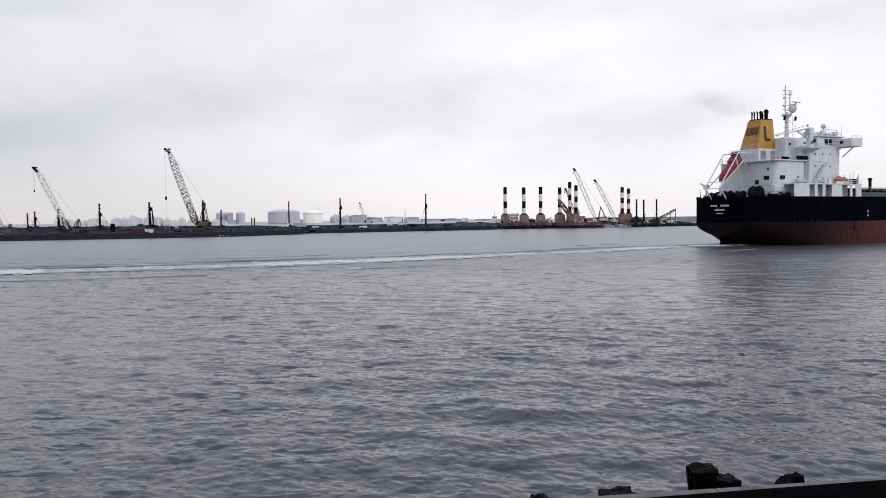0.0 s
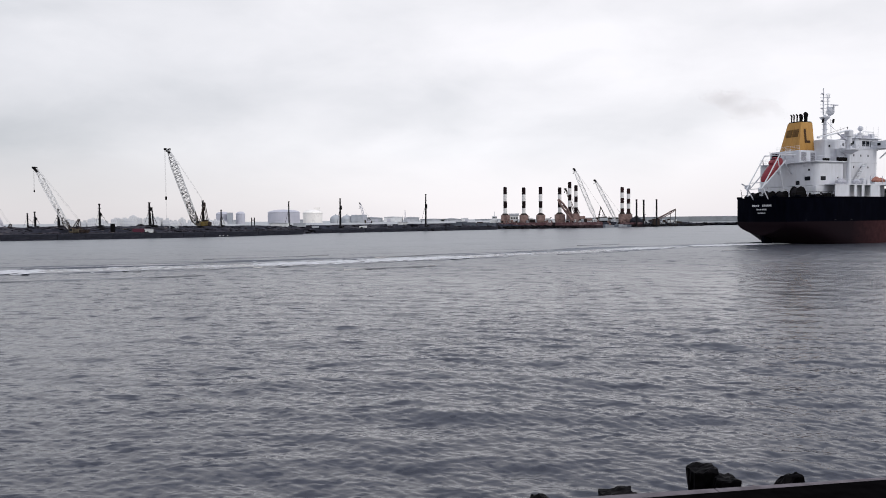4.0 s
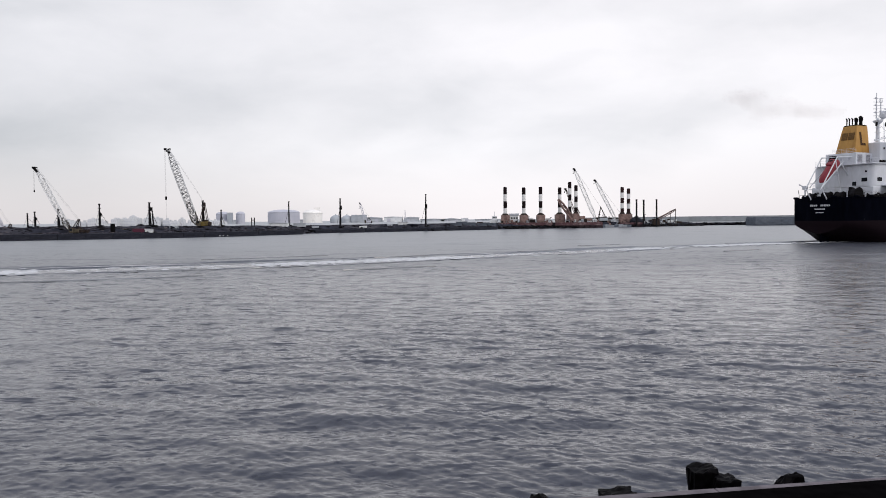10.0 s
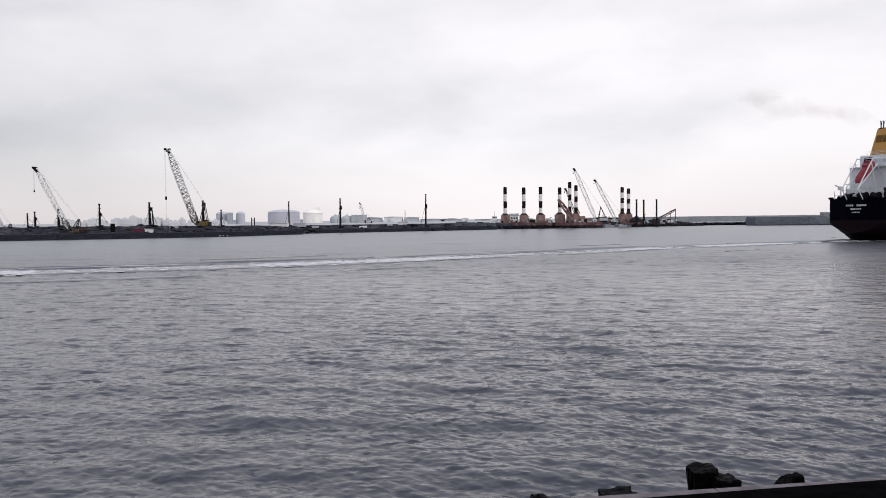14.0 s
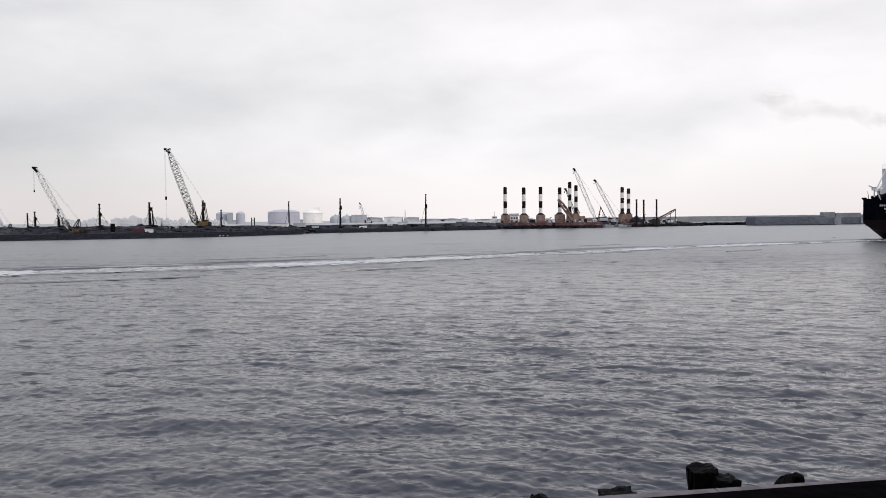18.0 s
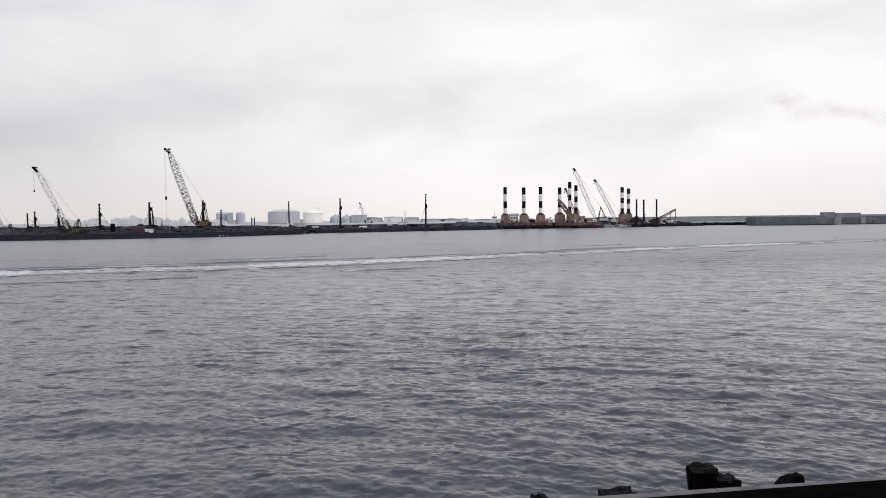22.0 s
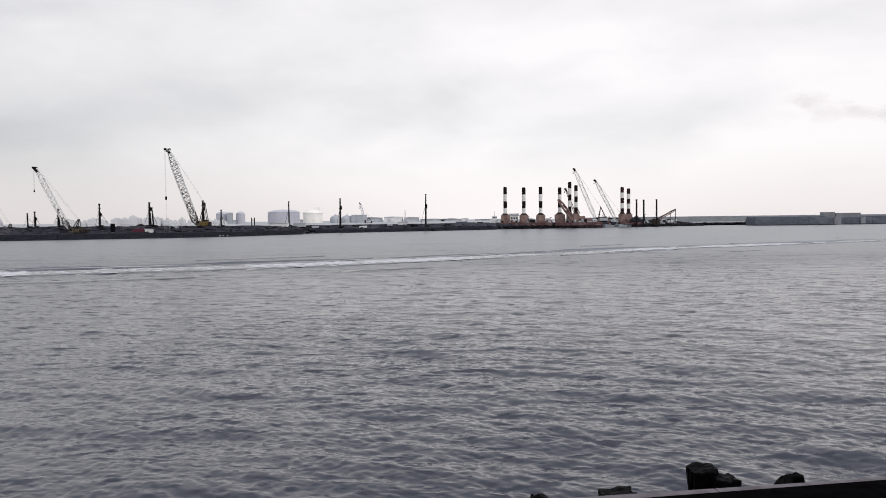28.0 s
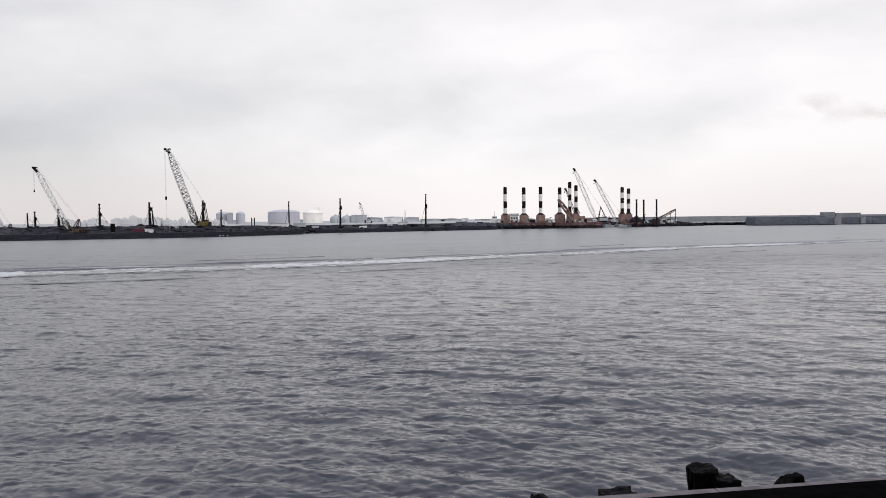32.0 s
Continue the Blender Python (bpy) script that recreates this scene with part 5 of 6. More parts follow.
    for u, y in ((21.6, -5.6), (23.6, -5.6), (25.8, -5.6), (27.4, -5.6), (20.6, -2.0)):
        part("whip_aerial", T((u, y, 21.6), (u + 0.05, y, 24.2), 0.035, 0.015, 5), M_TANK, wh)
    for side in (-1, 1):
        lo, hi = (-9.7, -5.4) if side < 0 else (5.4, 9.7)
        wg = part("bridge_wing", B(25.0, 28.2, lo, hi, 19.35, 19.55, 0.05), M_WHITE, s)
        bw = bmesh.new()
        box(bw, 25.0, 25.12, lo, hi, 19.55, 20.95)
        box(bw, 28.08, 28.2, lo, hi, 19.55, 20.95)
        e = lo if side < 0 else hi - 0.12
        box(bw, 25.12, 28.08, e, e + 0.12, 19.55, 20.95)
        part("wing_bulwark", bw, M_WHITE, wg)
        part("wing_opening", B(24.9, 25.02, (lo + hi) / 2 - 0.35, (lo + hi) / 2 + 0.35, 20.0, 20.55, 0.05), M_GLASS, wg)
        sg = bmesh.new()
        tube(sg, (26.6, side * 9.0, 19.4), (26.0, side * 7.0, 17.4), 0.14, sides=6)
        part("strut", sg, M_WHITE, wg)
        rl = bmesh.new()
        rail(rl, [(25.1, side * 9.6, 20.95), (28.1, side * 9.6, 20.95)], 0.5, 2, 1.2)
        part("railing", rl, M_WHITE, wg)
    rl = bmesh.new()
    rail(rl, [(20.7, -5.4, 21.5), (27.4, -5.4, 21.5), (27.4, 5.4, 21.5)], 1.0, 3, 1.3)
    part("railing", rl, M_WHITE, wh)
    for u, y, h, r in ((25.2, -3.2, 24.0, 0.55), (27.2, -1.5, 22.6, 0.5), (23.4, -3.8, 22.3, 0.4)):
        post = part("antenna_post", T((u, y, 21.5), (u, y, h - r * 0.6), 0.12, sides=6), M_WHITE, wh)
        dome = bmesh.new()
        lathe(dome, [(r * math.cos(a), h + r * math.sin(a)) for a in (-1.3, -0.8, -0.3, 0.2, 0.7, 1.2)], (u, y, 0), 14)
        part("antenna_dome", dome, M_WHITE, post, "pale radome", smooth=True)
    part("deck_locker", B(24.0, 26.6, -4.6, -3.2, 21.5, 22.4, 0.1), M_TANK, wh)
    part("deck_locker", B(22.0, 23.6, -2.6, -1.0, 21.5, 22.9, 0.1), M_TANK, wh)
    part("canopy_frame", rail(bmesh.new(), [(23.8, -4.8, 21.5), (27.0, -4.8, 21.5)], 1.6, 1, 1.6, 0.07), M_WHITE, wh)

    # radar mast
    m = part("radar_mast", T((18.4, 0, 21.0), (18.4, 0, 27.0), 0.46, 0.3, 12), M_WHITE, s, "white tapered radar mast")
    plat = bmesh.new()
    lathe(plat, [(0.32, 25.6), (1.0, 26.3), (1.05, 26.5), (0.3, 26.55)], (18.4, 0, 0), 14)
    part("mast_platform", plat, M_WHITE, m)
    rd = bmesh.new()
    lathe(rd, [(0.82 * math.cos(a), 27.75 + 0.95 * math.sin(a)) for a in (-1.4, -1.0, -0.5, 0.0, 0.5, 1.0, 1.4)], (19.5, -0.5, 0), 16)
    part("radome", rd, M_WHITE, m, "pale round radome", smooth=True)
    part("radome_bracket", T((18.4, 0, 26.2), (19.5, -0.5, 26.95), 0.2, sides=6), M_WHITE, m)
    for w in (22.4, 23.8, 24.9):
        part("mast_step", lathe(bmesh.new(), [(0.44, w), (0.62, w + 0.06), (0.44, w + 0.12)], (18.4, 0, 0), 10), M_WHITE, m)
    part("mast_stay", T((18.4, -0.3, 25.6), (20.9, -3.0, 21.5), 0.035, sides=4), M_TANK, m)
    part("mast_stay", T((18.4, -0.3, 25.6), (14.6, -3.0, 21.2), 0.035, sides=4), M_TANK, m)
    tm = bmesh.new()
    tube(tm, (18.3, 0.3, 27), (18.3, 0.3, 32.6), 0.15, 0.09, 6)
    tube(tm, (18.9, -0.3, 27), (18.9, -0.3, 31.2), 0.13, 0.1, 6)
    for k in range(6):
        tube(tm, (17.6, 0.5, 27.6 + k * 0.75), (19.4, -0.5, 27.6 + k * 0.75), 0.05, sides=4)
    part("topmast", tm, M_WHITE, m)
    for w, du in ((28.3, -0.9), (29.9, -0.9), (31.4, -0.9), (28.6, 0.7)):
        part("signal_lamp", B(18.6 + du - 0.18, 18.6 + du + 0.18, -0.2, 0.2, w - 0.2, w + 0.15, 0.04), M_TANK, m)
    part("radar_scanner", B(18.5, 20.6, -1.5, -1.2, 28.8, 29.0, 0.03), M_TANK, m)
    part("scanner_post", T((19.4, -1.3, 27.6), (19.4, -1.3, 29.0), 0.16, sides=6), M_WHITE, m)
    part("scanner_bracket", T((18.6, 0, 27.3), (19.4, -1.3, 27.7), 0.14, sides=6), M_WHITE, m)
    ring = bmesh.new()
    for k in range(14):
        p, q = k * math.tau / 14, (k + 1) * math.tau / 14
        tube(ring, (18.8 + 0.55 * math.cos(p), -0.35, 30.85 + 0.55 * math.sin(p)), (18.8 + 0.55 * math.cos(q), -0.35, 30.85 + 0.55 * math.sin(q)), 0.05, sides=5)
    part("antenna_ring", ring, M_WHITE, m)
    for u, y in ((17.25, -0.4), (20.1, -0.6)):
        part("horn", T((u, y, 25.2), (u, y - 0.2, 26.1), 0.24, 0.2, 8), M_SHADE, m)
    lad = bmesh.new()
    for k in range(12):
        tube(lad, (19.2, -0.7, 21.3 + k * 0.4), (19.7, -0.7, 21.3 + k * 0.4), 0.03, sides=4)
    for u in (19.2, 19.7):
        tube(lad, (u, -0.7, 21.2), (u, -0.7, 26), 0.04, sides=4)
    part("ladder", lad, M_WHITE, m)

    # stores crane on a tall pedestal at the corner of the house
    c = part("stores_crane", T((15.7, -7.7, 11.92), (15.7, -7.7, 18.4), 0.42, 0.36, 14), M_WHITE, s, "white stores crane on a tall pedestal", smooth=True)
    cone = bmesh.new()
    lathe(cone, [(0.4, 17.9), (1.75, 18.7), (1.8, 18.9), (0.5, 18.92)], (15.9, -7.7, 0), 18)
    part("crane_platform", cone, M_WHITE, c)
    ring = [(15.9 + 1.7 * math.cos(k * math.tau / 10), -7.7 + 1.7 * math.sin(k * math.tau / 10), 18.9) for k in range(11)]
    part("railing", rail(bmesh.new(), ring, 0.9, 2, 1.2, 0.025), M_WHITE, c)
    part("crane_column", T((15.7, -7.7, 18.9), (15.7, -7.7, 22.0), 0.62, 0.55, 12), M_WHITE, c)
    part("crane_house", B(15.0, 16.3, -8.3, -7.1, 21.4, 22.8, 0.2), M_WHITE, c)
    part("crane_window", B(15.3, 15.7, -8.44, -8.38, 19.6, 20.1, 0.03), M_GLASS, c)
    for e in (-0.3, 0.3):
        part("crane_jib", T((15.4, -7.7 + e, 22.7), (6.9, -7.7 + e * 0.4, 21.0), 0.16, 0.09, 6), M_WHITE, c)
    for k in range(9):
        f = 0.06 + k * 0.11
        p, q = Vector((15.4, -8.0, 22.7)).lerp(Vector((6.9, -7.82, 21.0)), f), Vector((15.4, -7.4, 22.7)).lerp(Vector((6.9, -7.58, 21.0)), f + 0.05)
        part("jib_brace", T(p, q, 0.06, sides=5), M_WHITE, c)
    part("jib_ram", T((15.3, -7.7, 20.6), (12.3, -7.7, 22.0), 0.13, sides=6), M_TANK, c)
    part("jib_head", B(6.6, 7.2, -7.85, -7.55, 20.8, 21.2, 0.05), M_WHITE, c)
    tube_line = bmesh.new()
    tube(tube_line, (15.2, -7.7, 23.3), (7.0, -7.7, 21.2), 0.03, sides=4)
    tube(tube_line, (15.2, -7.7, 22.9), (15.2, -7.7, 23.4), 0.09, sides=5)
    part("luffing_wire", tube_line, M_SHADE, c)

    # free-fall lifeboat on its ramp
    boat = bmesh.new()
    lathe(boat, [(0.2, -3.7), (0.75, -3.1), (1.15, -2.0), (1.3, 0), (1.3, 1.6), (1.15, 2.8), (0.8, 3.3)], sides=18)
    lb = part("lifeboat", boat, M_ORANGE, s, "orange-red free-fall lifeboat", smooth=True)
    lb.matrix_basis = pose(2.5, -0.4, 15.0, 0, 47, 0) @ Matrix.Diagonal((0.76, 0.8, 0.98, 1))
    part("lifeboat_cabin", B(-1.75, -0.5, -0.8, 0.8, 0.7, 2.6, 0.2), M_ORANGE, lb)
    part("cabin_window", B(-1.8, -1.2, -0.72, 0.72, 1.7, 2.1, 0.03), M_GLASS, lb)
    part("fender_strip", lathe(bmesh.new(), [(1.27, -0.12), (1.29, 0), (1.27, 0.12)], sides=18), M_BLACK, lb)
    rp = part("lifeboat_ramp", bmesh.new(), M_WHITE, s, "white lifeboat launching ramp")
    for v0 in (-1.9, 1.9):
        rm = bmesh.new()
        tube(rm, (-1.9, v0, 11.0), (3.2, v0, 18.1), 0.12, sides=6)
        tube(rm, (0.6, v0, 8.3), (-1.6, v0, 11.4), 0.12, sides=6)
        tube(rm, (3.2, v0, 18.1), (7.6, v0, 18.1), 0.1, sides=6)
        tube(rm, (2.6, v0, 17.3), (4.8, v0, 8.3), 0.09, sides=6)
        part("ramp_beam", rm, M_WHITE, rp)
    for k in (0.02, 0.2, 0.98):
        part("cross_beam", T((-1.9 + 5.1 * k, -1.9, 11.0 + 7.1 * k), (-1.9 + 5.1 * k, 1.9, 11.0 + 7.1 * k), 0.08, sides=6), M_WHITE, rp)
    rl = bmesh.new()
    rail(rl, [(4.6, 2.0, 18.1), (6.6, 2.0, 18.1), (6.6, -2, 18.1), (4.6, -2.0, 18.1)], 0.8, 2, 1.0, 0.025)
    part("railing", rl, M_WHITE, rp)
    dv = bmesh.new()
    tube(dv, (0.5, 3.8, 8.3), (0.5, 3.8, 11.8), 0.16, sides=6)
    tube(dv, (0.5, 3.8, 11.7), (-0.6, 4.4, 12.4), 0.14, sides=6)
    box(dv, 0.1, 1.0, 3.4, 4.3, 11.3, 12.1, 0.1)
    part("davit", dv, M_WHITE, s, "white stern davit")
    for u, y, w in ((1.2, 1.2, 10.6), (2.6, -2.0, 10.4), (4.4, -4.6, 10.8), (7.6, -7.9, 10.3), (9.0, -8.2, 10.0)):
        vt = part("deck_ventilator", T((u, y, 8.3), (u, y, w - 0.25), 0.14, sides=8), M_TANK, s, "grey mushroom ventilator")
        part("ventilator_cap", T((u, y, w - 0.3), (u, y, w), 0.32, 0.2, sides=10), M_SHADE, vt)
    part("ramp_winch", B(3.8, 4.7, -0.8, 0.8, 17.3, 18.3, 0.15), M_BLACK, s, "dark winch above the lifeboat")
    for v0 in (-1.5, 1.5):
        part("launch_rail", T((-0.9, v0, 11.6), (5.2, v0, 16.9), 0.11, sides=6), M_WHITE, rp)
        part("rail_post", T((4.9, v0, 16.6), (6.9, v0, 14.2), 0.1, sides=6), M_WHITE, rp)
    part("ensign_staff", T((0.3, 5.0, 9.3), (0.0, 5.1, 11.2), 0.05, sides=5), M_SHADE, s)

    # mooring gear on the poop
    for u, v, r, w in ((1.4, 2.6, 0.6, 9.8), (1.6, 4.3, 0.4, 9.6), (1.6, -0.8, 0.75, 9.8), (2.4, -3.2, 0.7, 9.8), (3.9, -5.6, 1.1, 10.1), (6.2, -7.6, 0.4, 9.5), (8.6, -8.0, 0.55, 9.55), (11.6, -8.4, 0.45, 9.5)):
        wn_ = part("mooring_winch", T((u, v - 0.7, w), (u, v + 0.7, w), r, sides=12), M_SHADE, s, "dark mooring winch drum")
        for e in (-0.75, 0.75):
            part("winch_flange", T((u, v + e - 0.06, w), (u, v + e + 0.06, w), r * 1.25, sides=12), M_BLACK, wn_)
        part("winch_bed", B(u - 0.7, u + 0.7, v - 0.9, v + 0.9, 8.3, w - r * 0.6, 0.05), M_SHADE, wn_)
    rl = bmesh.new()
    rail(rl, [(0.6, -5.2, 9.35), (3.4, -7.9, 9.35), (6.5, -8.9, 9.35), (9.6, -9.3, 9.35)], 1.0, 2, 1.6, 0.025)
    part("railing", rl, M_SHADE, s)
    part("railing", rail(bmesh.new(), [(0.3, -5.2, 9.35), (0.3, 5.2, 9.35)], 0.7, 1, 2.2, 0.025), M_SHADE, s)
    for u, v in ((0.9, 4.4), (0.9, -2.2), (5.0, -7.7), (7.4, -8.4)):
        for e in (-0.35, 0.35):
            part("bollard", T((u + e, v, 8.3), (u + e, v, 9.75), 0.2, 0.24, sides=8), M_BLACK, s, "black mooring bollard")

    for u, v, w, r in ((2.0, 1.0, 10.4, 0.12), (3.0, -4.2, 10.9, 0.07), (5.2, -6.8, 10.7, 0.07), (5.6, -7.0, 10.2, 0.2), (7.2, -7.7, 10.9, 0.06), (9.8, -8.3, 10.2, 0.16), (10.4, -8.4, 10.8, 0.06)):
        part("deck_post", T((u, v, 8.3), (u, v, w), r, r * 0.8, 8), M_SHADE if r > 0.1 else M_TANK, s)
    for u, v, a0, h in ((4.6, -6.0, 1.0, 1.6), (7.0, -7.6, 0.8, 1.4), (12.8, -8.5, 1.2, 1.3)):
        part("deck_locker", B(u, u + a0, v - 0.4, v + 0.4, 8.3, 8.3 + h, 0.08), M_BLACK, s, "dark deck locker")

    # boat deck clutter and the cargo deck ahead
    rb = bmesh.new()
    blob(rb, (23.0, -8.4, 12.85), (1.15, 0.7, 0.6), 4, 0.45, 3)
    blob(rb, (24.6, -8.4, 12.7), (0.9, 0.6, 0.5), 9, 0.5, 3)
    rbo = part("rescue_boat", rb, M_SALMON, s, "orange rescue boat in its cradle", smooth=True)
    part("cradle", B(21.9, 25.4, -8.9, -7.9, 11.92, 12.4, 0.05), M_WHITE, rbo)
    part("rescue_davit", T((21.2, -8.0, 11.9), (22.4, -8.6, 14.0), 0.1, sides=6), M_WHITE, rbo)
    for u in (11.0, 12.4, 17.0):
        part("raft_canister", T((u, -8.6, 12.35), (u + 1.1, -8.6, 12.35), 0.36, sides=10), M_TANK, s, "pale life-raft canister")
    for u, w, r in ((20.6, 13.6, 0.06), (25.7, 13.9, 0.07), (26.6, 14.4, 0.06), (28.2, 14.0, 0.05), (24.2, 13.7, 0.05)):
        part("deck_post", T((u, -8.9, 11.9), (u, -8.9, w), r, r, 6), M_TANK, s)
    for u, h, mat in ((19.4, 0.9, M_WHITE), (25.6, 0.8, M_TANK), (18.2, 1.1, M_WHITE)):
        part("deck_locker", B(u, u + 0.9, -9.1, -8.3, 11.92, 11.92 + h, 0.08), mat, s)
    part("deck_box", B(26.2, 27.4, -9.2, -8.2, 11.92, 12.9, 0.08), M_SHADE, s)
    part("vent_post", T((27.9, -8.9, 11.9), (27.9, -8.9, 13.3), 0.14, sides=6), M_TANK, s)
    tr = part("cargo_trunk", B(29.2, 100, -8.0, 8.0, 8.3, 10.3, 0.2), M_DECK, s, "dark green cargo trunk deck")
    rl = bmesh.new()
    rail(rl, [(29.4, -7.8, 10.3), (62, -7.8, 10.3)], 1.0, 2, 2.0)
    part("railing", rl, M_TANK, tr)
    for y, r in ((-5.5, 0.22), (-4.6, 0.3), (-3.4, 0.2)):
        part("cargo_pipe", T((29.5, y, 11.0), (70, y, 11.0), r, sides=8), M_SHADE, tr)
    for k in range(12):
        part("pipe_support", B(31 + k * 3.2, 31.3 + k * 3.2, -5.9, -3.0, 10.3, 10.8), M_SHADE, tr)
    vp = part("vent_mast", T((34.6, -6.8, 10.3), (34.6, -6.8, 12.9), 0.3, sides=8), M_SHADE, tr)
    part("vent_head", T((34.6, -6.8, 12.8), (34.6, -6.8, 13.3), 0.42, sides=8), M_BLACK, vp)
    part("forecastle", prism(bmesh.new(), [(100, 7.0), (104, 6.3), (112, 3.6), (116.5, 1.2), (116.5, -1.2), (112, -3.6), (104, -6.3), (100, -7.0)], 8.3, 9.9), M_DECK, s)
    return s


SHIP = build_ship()


# ---- wake: broken foam on the ship's track ----
def foam_material():
    return material("sea_foam", (0.5, 0.505, 0.52), 0.8, vary=0.12, scale=1.5, bump=0.2, stain=(0.36, 0.36, 0.37), stain_scale=0.4, stain_at=0.55)


TRACK = [(-75, 82.5), (-52, 86.5), (-28, 94.2), (-2, 108), (20.4, 123), (49.9, 142.0), (90, 161), (150, 188)]


def along(run):
    """A point of the track and its sideways direction, run metres from its start."""
    pts = [Vector((x, y, 0)) for x, y in TRACK]
    for a, b in zip(pts, pts[1:]):
        ln = (b - a).length
        if run <= ln:
            break
        run -= ln
    return a.lerp(b, min(1.0, run / ln)), Vector((-(b - a).y, (b - a).x, 0)).normalized()


TRACK_LENGTH = sum((Vector(b) - Vector(a)).length for a, b in zip(TRACK, TRACK[1:]))


def build_wake():
    rng = random.Random(9)
    bm = bmesh.new()
    for k in range(6500):
        run = rng.random() * TRACK_LENGTH
        p, side = along(run)
        width = 4.2 - 2.2 * min(1, run / 130)
        gust = noise.noise(Vector((run / 11, 0.5, 0))) + 0.5 * noise.noise(Vector((run / 3, 4, 0)))
        off = rng.gauss(0, 0.66) * width + 1.2 * noise.noise(Vector((run / 18, 9, 0)))
        if gust < 0.05 + 0.2 * min(1, max(0, (run - 90) / 40)) and rng.random() < 0.9:
            continue
        s = rng.uniform(0.07, 0.26)
        c = p + side * off
        n = 6
        t0 = rng.random() * 6.28
        ring = []
        for j in range(n):
            an = t0 + j * math.tau / n
            q = s * rng.uniform(0.55, 1.25)
            ring.append((c.x + 4.5 * q * math.cos(an), c.y + q * math.sin(an)))
        top = bm.verts.new((c.x, c.y, 0.15 + 0.05 * s))
        vs = [bm.verts.new((x, y, 0.115)) for x, y in ring]
        for j in range(n):
            bm.faces.new((vs[j], vs[(j + 1) % n], top))
    ob = new("wake_foam", mesh_of(bm, foam_material(), "wake_foam"))
    return tagged(ob, "broken white foam of the ship's wake on the water", "foam", kind="stuff")


def build_slick():
    """The smoothed water of the wake: flat tongues of calm along the track, and low swells beside it."""
    m = bpy.data.materials.new("calm_wake_water")
    m.use_nodes = True
    b = m.node_tree.nodes["Principled BSDF"]
    b.inputs["Base Color"].default_value = (0.13, 0.133, 0.14, 1)
    b.inputs["Roughness"].default_value, b.inputs["IOR"].default_value = 0.22, 1.6
    bm = bmesh.new()
    for off, base, seed in ((-1.0, 1.5, 3.0), (2.0, 1.4, 23.0), (-4.6, 0.1, 8.0), (8.4, 0.1, 17.0), (-15.0, 0.0, 31.0), (20.0, 0.0, 41.0)):
        last = None
        run = 0.0
        while run < TRACK_LENGTH:
            p, side = along(run)
            w = base * (1.5 - min(1, run / 140)) + 1.5 * noise.noise(Vector((run / 24, seed, 0))) + 0.15 * noise.noise(Vector((run / 2.2, seed, 3))) - 0.4 * min(1, max(0, (run - 80) / 40))
            mid = off + 0.9 * noise.noise(Vector((run / 16, seed, 7)))
            if w > 0.12:
                row = [bm.verts.new(p + side * (mid + w * k) + Vector((0, 0, z))) for k, z in ((-1, 0.0), (-0.7, 0.11), (0.7, 0.11), (1, 0.0))]
                if last:
                    for k in range(3):
                        bm.faces.new((last[k], row[k], row[k + 1], last[k + 1]))
                last = row
            else:
                last = None
            run += 0.8
    bmesh.ops.recalc_face_normals(bm, faces=bm.faces[:])
    ob = new("wake_slick", mesh_of(bm, m, "wake_slick", smooth=True))
    return tagged(ob, "pale smooth streaks of calm water in the wake", "wake", kind="stuff")


def build_swell():
    bm = bmesh.new()
    for off, high, wide, seed, base in ((5.0, 0.24, 0.42, 2.0, 0.75), (-4.4, 0.16, 0.4, 6.0, 0.75), (11.5, 0.24, 0.5, 9.0, 0.75), (26.0, 0.15, 0.5, 13.0, 0.0), (-10.5, 0.12, 0.4, 27.0, 0.0)):
        last = None
        run = 0.0
        while run < TRACK_LENGTH:
            p, side = along(run)
            h = high * max(0.0, base + 0.8 * noise.noise(Vector((run / 22, seed, 0))) + 0.3 * noise.noise(Vector((run / 5, seed, 1))))
            mid = off * (1 - 0.4 * min(1, run / 150)) + 1.4 * noise.noise(Vector((run / 20, seed, 7)))
            row = [bm.verts.new(p + side * (mid + wide * k) + Vector((0, 0, h * z - 0.03))) for k, z in ((-1, 0.0), (-0.5, 0.55), (0, 1), (0.5, 0.55), (1, 0.0))]
            if last:
                for k in range(4):
                    bm.faces.new((last[k], row[k], row[k + 1], last[k + 1]))
            last = row
            run += 0.8
    bmesh.ops.recalc_face_normals(bm, faces=bm.faces[:])
    ob = new("wake_swell", mesh_of(bm, WATER.data.materials[0], "wake_swell", smooth=True))
    return tagged(ob, "low dark swell running along the ship's wake", "wave", kind="stuff")


SLICK, SWELL = build_slick(), build_swell()
WAKE = build_wake()


# ---- the near seawall: promenade, parapet, armour blocks ----
def seawall():
    w = thing("seawall", pose(0.79, 2.14, 0, 0, 0, 8.0), "near concrete seawall with worn grey coping", "seawall")
    tagged(w, kind="structure")
    part("parapet", B(-12, 12, -0.62, 0, 2.0, 4.86, 0.03), M_COPING, w)
    for k in range(8):
        part("coping_stone", B(-12 + k * 3.0 + 0.001, -9 + k * 3.0 - 0.001, -0.64, 0.0, 4.864, 5.0, 0.003), M_COPING, w)
    part("footing", B(-14, 14, -6, 3.0, -3, 2.0, 0.1), M_QUAY, w)
    part("promenade", B(-14, 14, -9, -0.64, 2.0, 4.2, 0.05), M_COPING, w, "grey concrete walkway behind the parapet")
    led = part("ledge", B(-12, 12, -0.7, 0, 5.003, 5.008), M_LEDGE, w, "black painted ledge on the parapet")
    led.matrix_basis = pose(0, -0.052, 0, 0, 0, 1.2)


seawall()


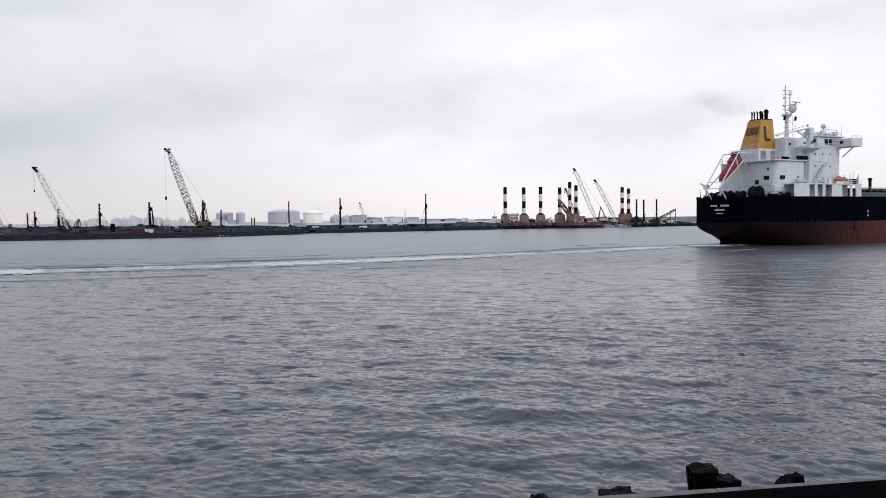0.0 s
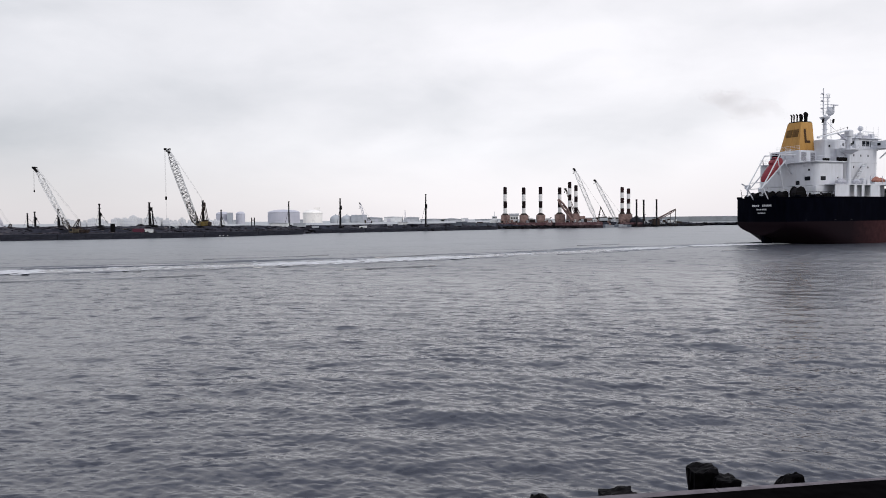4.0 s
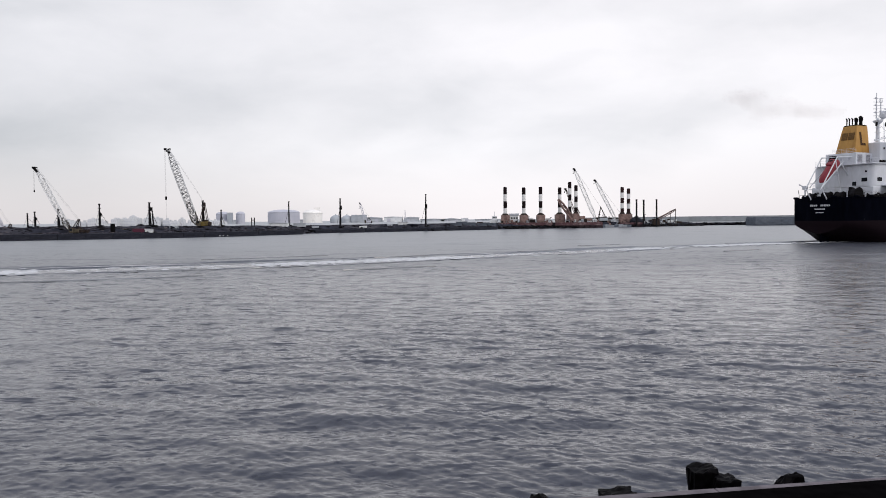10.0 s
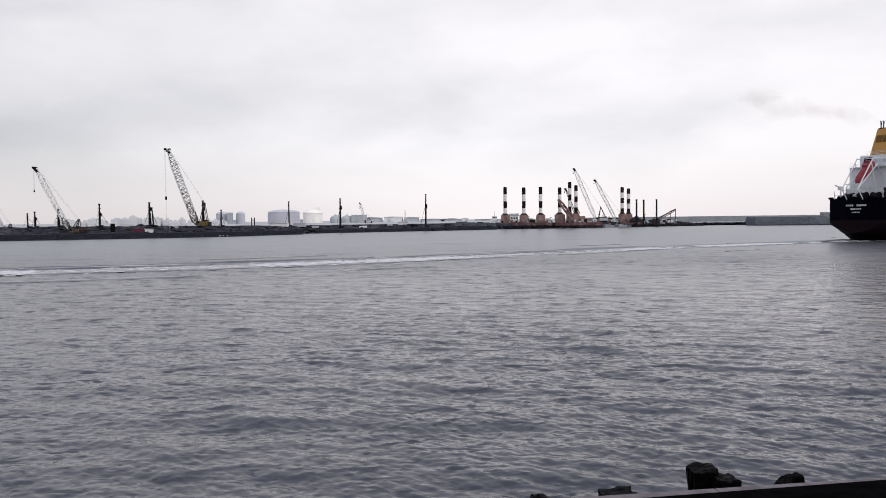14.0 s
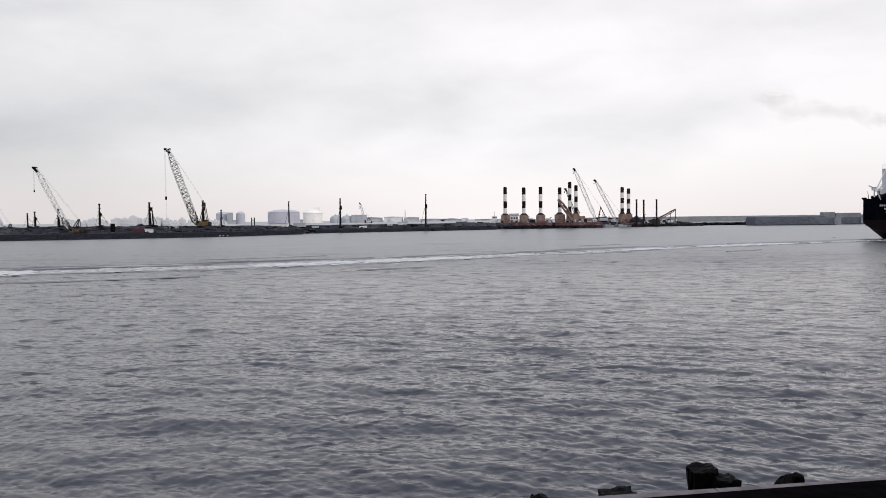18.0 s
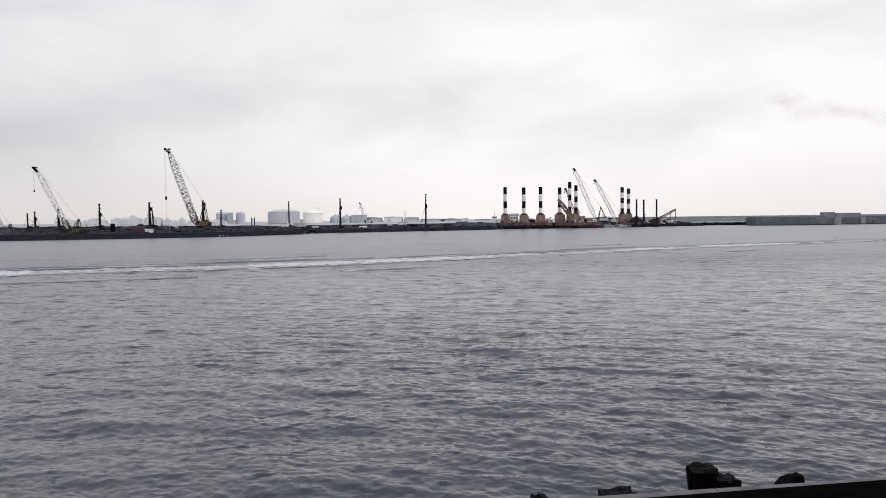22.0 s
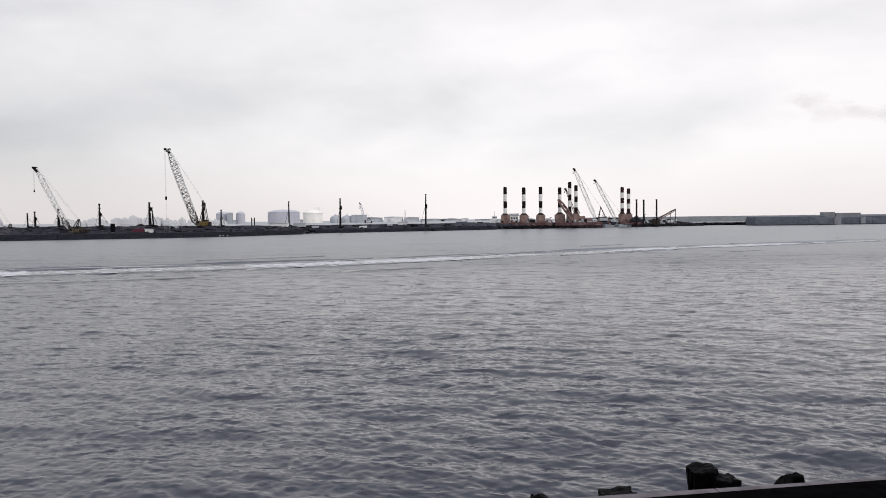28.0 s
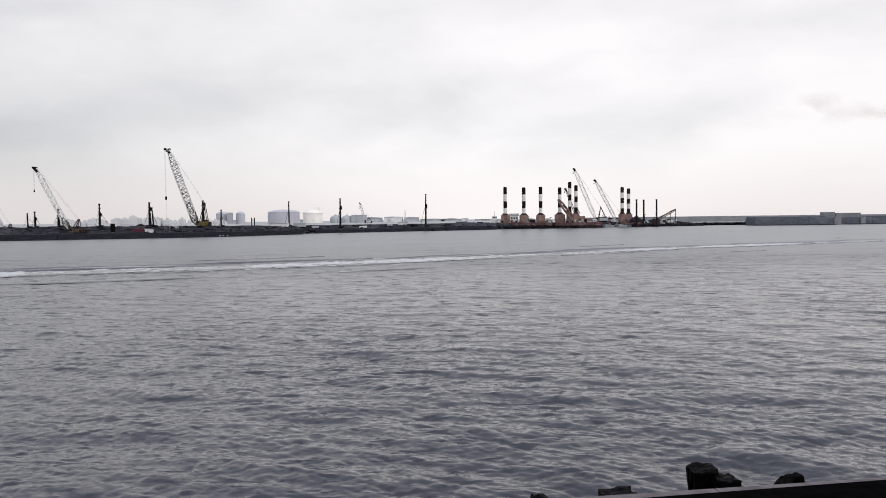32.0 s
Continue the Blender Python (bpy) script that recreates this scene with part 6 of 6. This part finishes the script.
def armour_block(x, y, top, dims, turn, seed, label, crown=0.0):
    """A worn concrete armour cube; crown pulls its top in to a ridge."""
    bm = bmesh.new()
    w, d, h = dims
    box(bm, -w / 2, w / 2, -d / 2, d / 2, -h, 0, min(w, d) * 0.05)
    bmesh.ops.subdivide_edges(bm, edges=bm.edges[:], cuts=5, use_grid_fill=True)
    for v in bm.verts:
        f = 1 + v.co.z / h
        if crown:
            v.co.x *= 1 - crown * max(0, f)
            v.co.y *= 1 - crown * max(0, f)
        v.co += Vector([noise.noise(v.co * 4.5 + Vector((j * 9.0, seed, 0))) for j in range(3)]) * 0.05
        v.co += Vector([noise.noise(v.co * 14 + Vector((j * 9.0, seed, 5))) for j in range(3)]) * 0.045
    ob = new("armour_block", mesh_of(bm, M_ROCK, "armour_block"))
    ob.matrix_basis = pose(x, y, top, turn[0], turn[1], turn[2])
    tagged(ob, label, "armour block", "armour blocks")


for x, y, top, dims, turn, seed, crown in ((4.64, 13.1, 1.27, (0.46, 0.36, 1.7), (5, -4, 3), 1, 0.0), (4.97, 12.9, 1.17, (0.42, 0.4, 1.6), (2, 6, -2), 2, 0.04), (3.06, 13.0, 0.9, (0.6, 0.4, 1.4), (3, -5, 2), 3, 0.0),
                                           (6.2, 13.0, 1.17, (1.3, 0.6, 0.9), (0, 4, 5), 4, 0.8), (1.7, 13.1, 0.74, (0.28, 0.4, 1.2), (4, 3, 9), 5, 0.0), (8.6, 13.2, 0.7, (0.7, 0.7, 1.3), (6, -5, 30), 6, 0.1), (0.2, 13.0, 0.5, (0.6, 0.6, 1.1), (-4, 3, 20), 7, 0.1)):
    armour_block(x, y, top, dims, turn, seed, "dark wet concrete armour block at the seawall foot", crown)


def foot_rocks():
    rng = random.Random(2)
    bm = bmesh.new()
    for k in range(240):
        x, y = rng.uniform(-9, 12), rng.uniform(5.0, 13.2)
        s = rng.uniform(0.3, 0.6)
        blob(bm, (x, y, -0.35 + (13.2 - y) * 0.14), (s * 1.2, s, s * 0.7), k, 0.5, 1)
    tagged(new("foot_rocks", mesh_of(bm, M_ROCK, "foot_rocks")), "dark rocks heaped at the seawall foot", "rocks", kind="stuff")


foot_rocks()


# ---- faint exhaust smoke: thin puffs that the funnel lets go ----
def smoke_material(a, b, c):
    m = bpy.data.materials.new("thin_brown_smoke")
    m.use_nodes = True
    n, l = m.node_tree.nodes, m.node_tree.links
    out = n["Material Output"]
    n.remove(n["Principled BSDF"])
    dif, clear, mix = n.new("ShaderNodeBsdfDiffuse"), n.new("ShaderNodeBsdfTransparent"), n.new("ShaderNodeMixShader")
    dif.inputs["Color"].default_value = (0.34, 0.235, 0.205, 1)
    co, mp, ln = n.new("ShaderNodeTexCoord"), n.new("ShaderNodeMapping"), n.new("ShaderNodeVectorMath")
    mp.inputs["Scale"].default_value = (1 / a, 0, 1 / c)
    ln.operation = "LENGTH"
    l.new(co.outputs["Object"], mp.inputs["Vector"])
    l.new(mp.outputs[0], ln.inputs[0])
    fall = n.new("ShaderNodeMapRange")
    fall.interpolation_type = "SMOOTHSTEP"
    for key, v in (("From Min", 1.0), ("From Max", 0.1), ("To Min", 0.0), ("To Max", 1.0)):
        fall.inputs[key].default_value = v
    l.new(ln.outputs["Value"], fall.inputs["Value"])
    nz, cut = n.new("ShaderNodeTexNoise"), n.new("ShaderNodeMapRange")
    nz.noise_dimensions = "4D"
    nz.inputs["Scale"].default_value, nz.inputs["Detail"].default_value = 0.13, 2
    own = n.new("ShaderNodeObjectInfo")
    spread = n.new("ShaderNodeMath")
    spread.operation = "MULTIPLY"
    spread.inputs[1].default_value = 40.0
    l.new(spread.outputs[0], nz.inputs["W"])
    l.new(own.outputs["Random"], spread.inputs[0])
    nz.inputs["Distortion"].default_value = 0.4
    l.new(co.outputs["Object"], nz.inputs["Vector"])
    for key, v in (("From Min", 0.3), ("From Max", 0.75), ("To Min", 0.0), ("To Max", 0.155)):
        cut.inputs[key].default_value = v
    l.new(nz.outputs["Fac"], cut.inputs["Value"])
    mul = n.new("ShaderNodeMath")
    mul.operation = "MULTIPLY"
    l.new(fall.outputs["Result"], mul.inputs[0])
    l.new(cut.outputs["Result"], mul.inputs[1])
    l.new(mul.outputs[0], mix.inputs["Fac"])
    l.new(clear.outputs[0], mix.inputs[1])
    l.new(dif.outputs[0], mix.inputs[2])
    l.new(mix.outputs[0], out.inputs["Surface"])
    return m


PUFFS = []
M_SMOKE = smoke_material(6.4, 2.4, 2.1)
for let_go in (-5.0, -3.0, -1.0, 1.5, 4.5, 7.5, 11.0, 14.5):
    bm = bmesh.new()
    blob(bm, (0, 0, 0), (7.0, 2.4, 2.3), let_go, 0.15, 3)
    puff = new("smoke_puff", mesh_of(bm, M_SMOKE, "smoke_puff", smooth=True))
    tagged(puff, "faint brownish puff of exhaust smoke drifting in the air", "smoke", "exhaust smoke")
    PUFFS.append((puff, let_go))


# ---- what moves ----
def motions():
    rows = []
    for k in range(17):
        t = 2.0 * k
        rows.append((t, pose(54.2 + 2.5526 * t, 145.0 + 1.1525 * t, 0, 0, 0, 24.3)))
    walk(SHIP, rows)
    def funnel_top(t, u=11.0, w=27.2):
        turn = radians(24.3)
        return Vector((54.2 + 2.5526 * t + u * math.cos(turn), 145.0 + 1.1525 * t + u * math.sin(turn), w))

    for puff, let_go in PUFFS:
        # waits in the hull, rises through the funnel, then drifts off and lifts
        rows = []
        if let_go > 1.0:
            for t in (0.0, let_go - 1.0):
                p = funnel_top(t, 45.0, 5.0)
                rows.append((t, pose(p.x, p.y, p.z, 0, 0, 24.3)))
            start = let_go
        else:
            start = max(0.0, let_go)
        t = start
        while t < 32.01:
            age = t - let_go
            p = funnel_top(let_go)
            lift = (1.0 + 1.6 * math.sin(let_go * 2.1)) * (1 - math.exp(-age / 5.0))
            roll = 14 * math.sin(let_go * 1.3)
            rows.append((t, pose(p.x - 3.0 + 0.8 * age, p.y + 0.25 * age, p.z + lift, 0, roll, 24.3)))
            t = t + 4.0 if t + 4.0 < 31.0 or t >= 31.9 else 32.0
        walk(puff, rows)
    walk(WATER, [(4.0 * k, pose(8.8 - 0.55 * 4 * k, 0.64 - 0.04 * 4 * k, 0)) for k in range(9)])
    for streak in (WAKE, SLICK, SWELL):
        walk(streak, [(4.0 * k, pose(0, -0.13 * 4 * k, 0)) for k in range(9)])


motions()
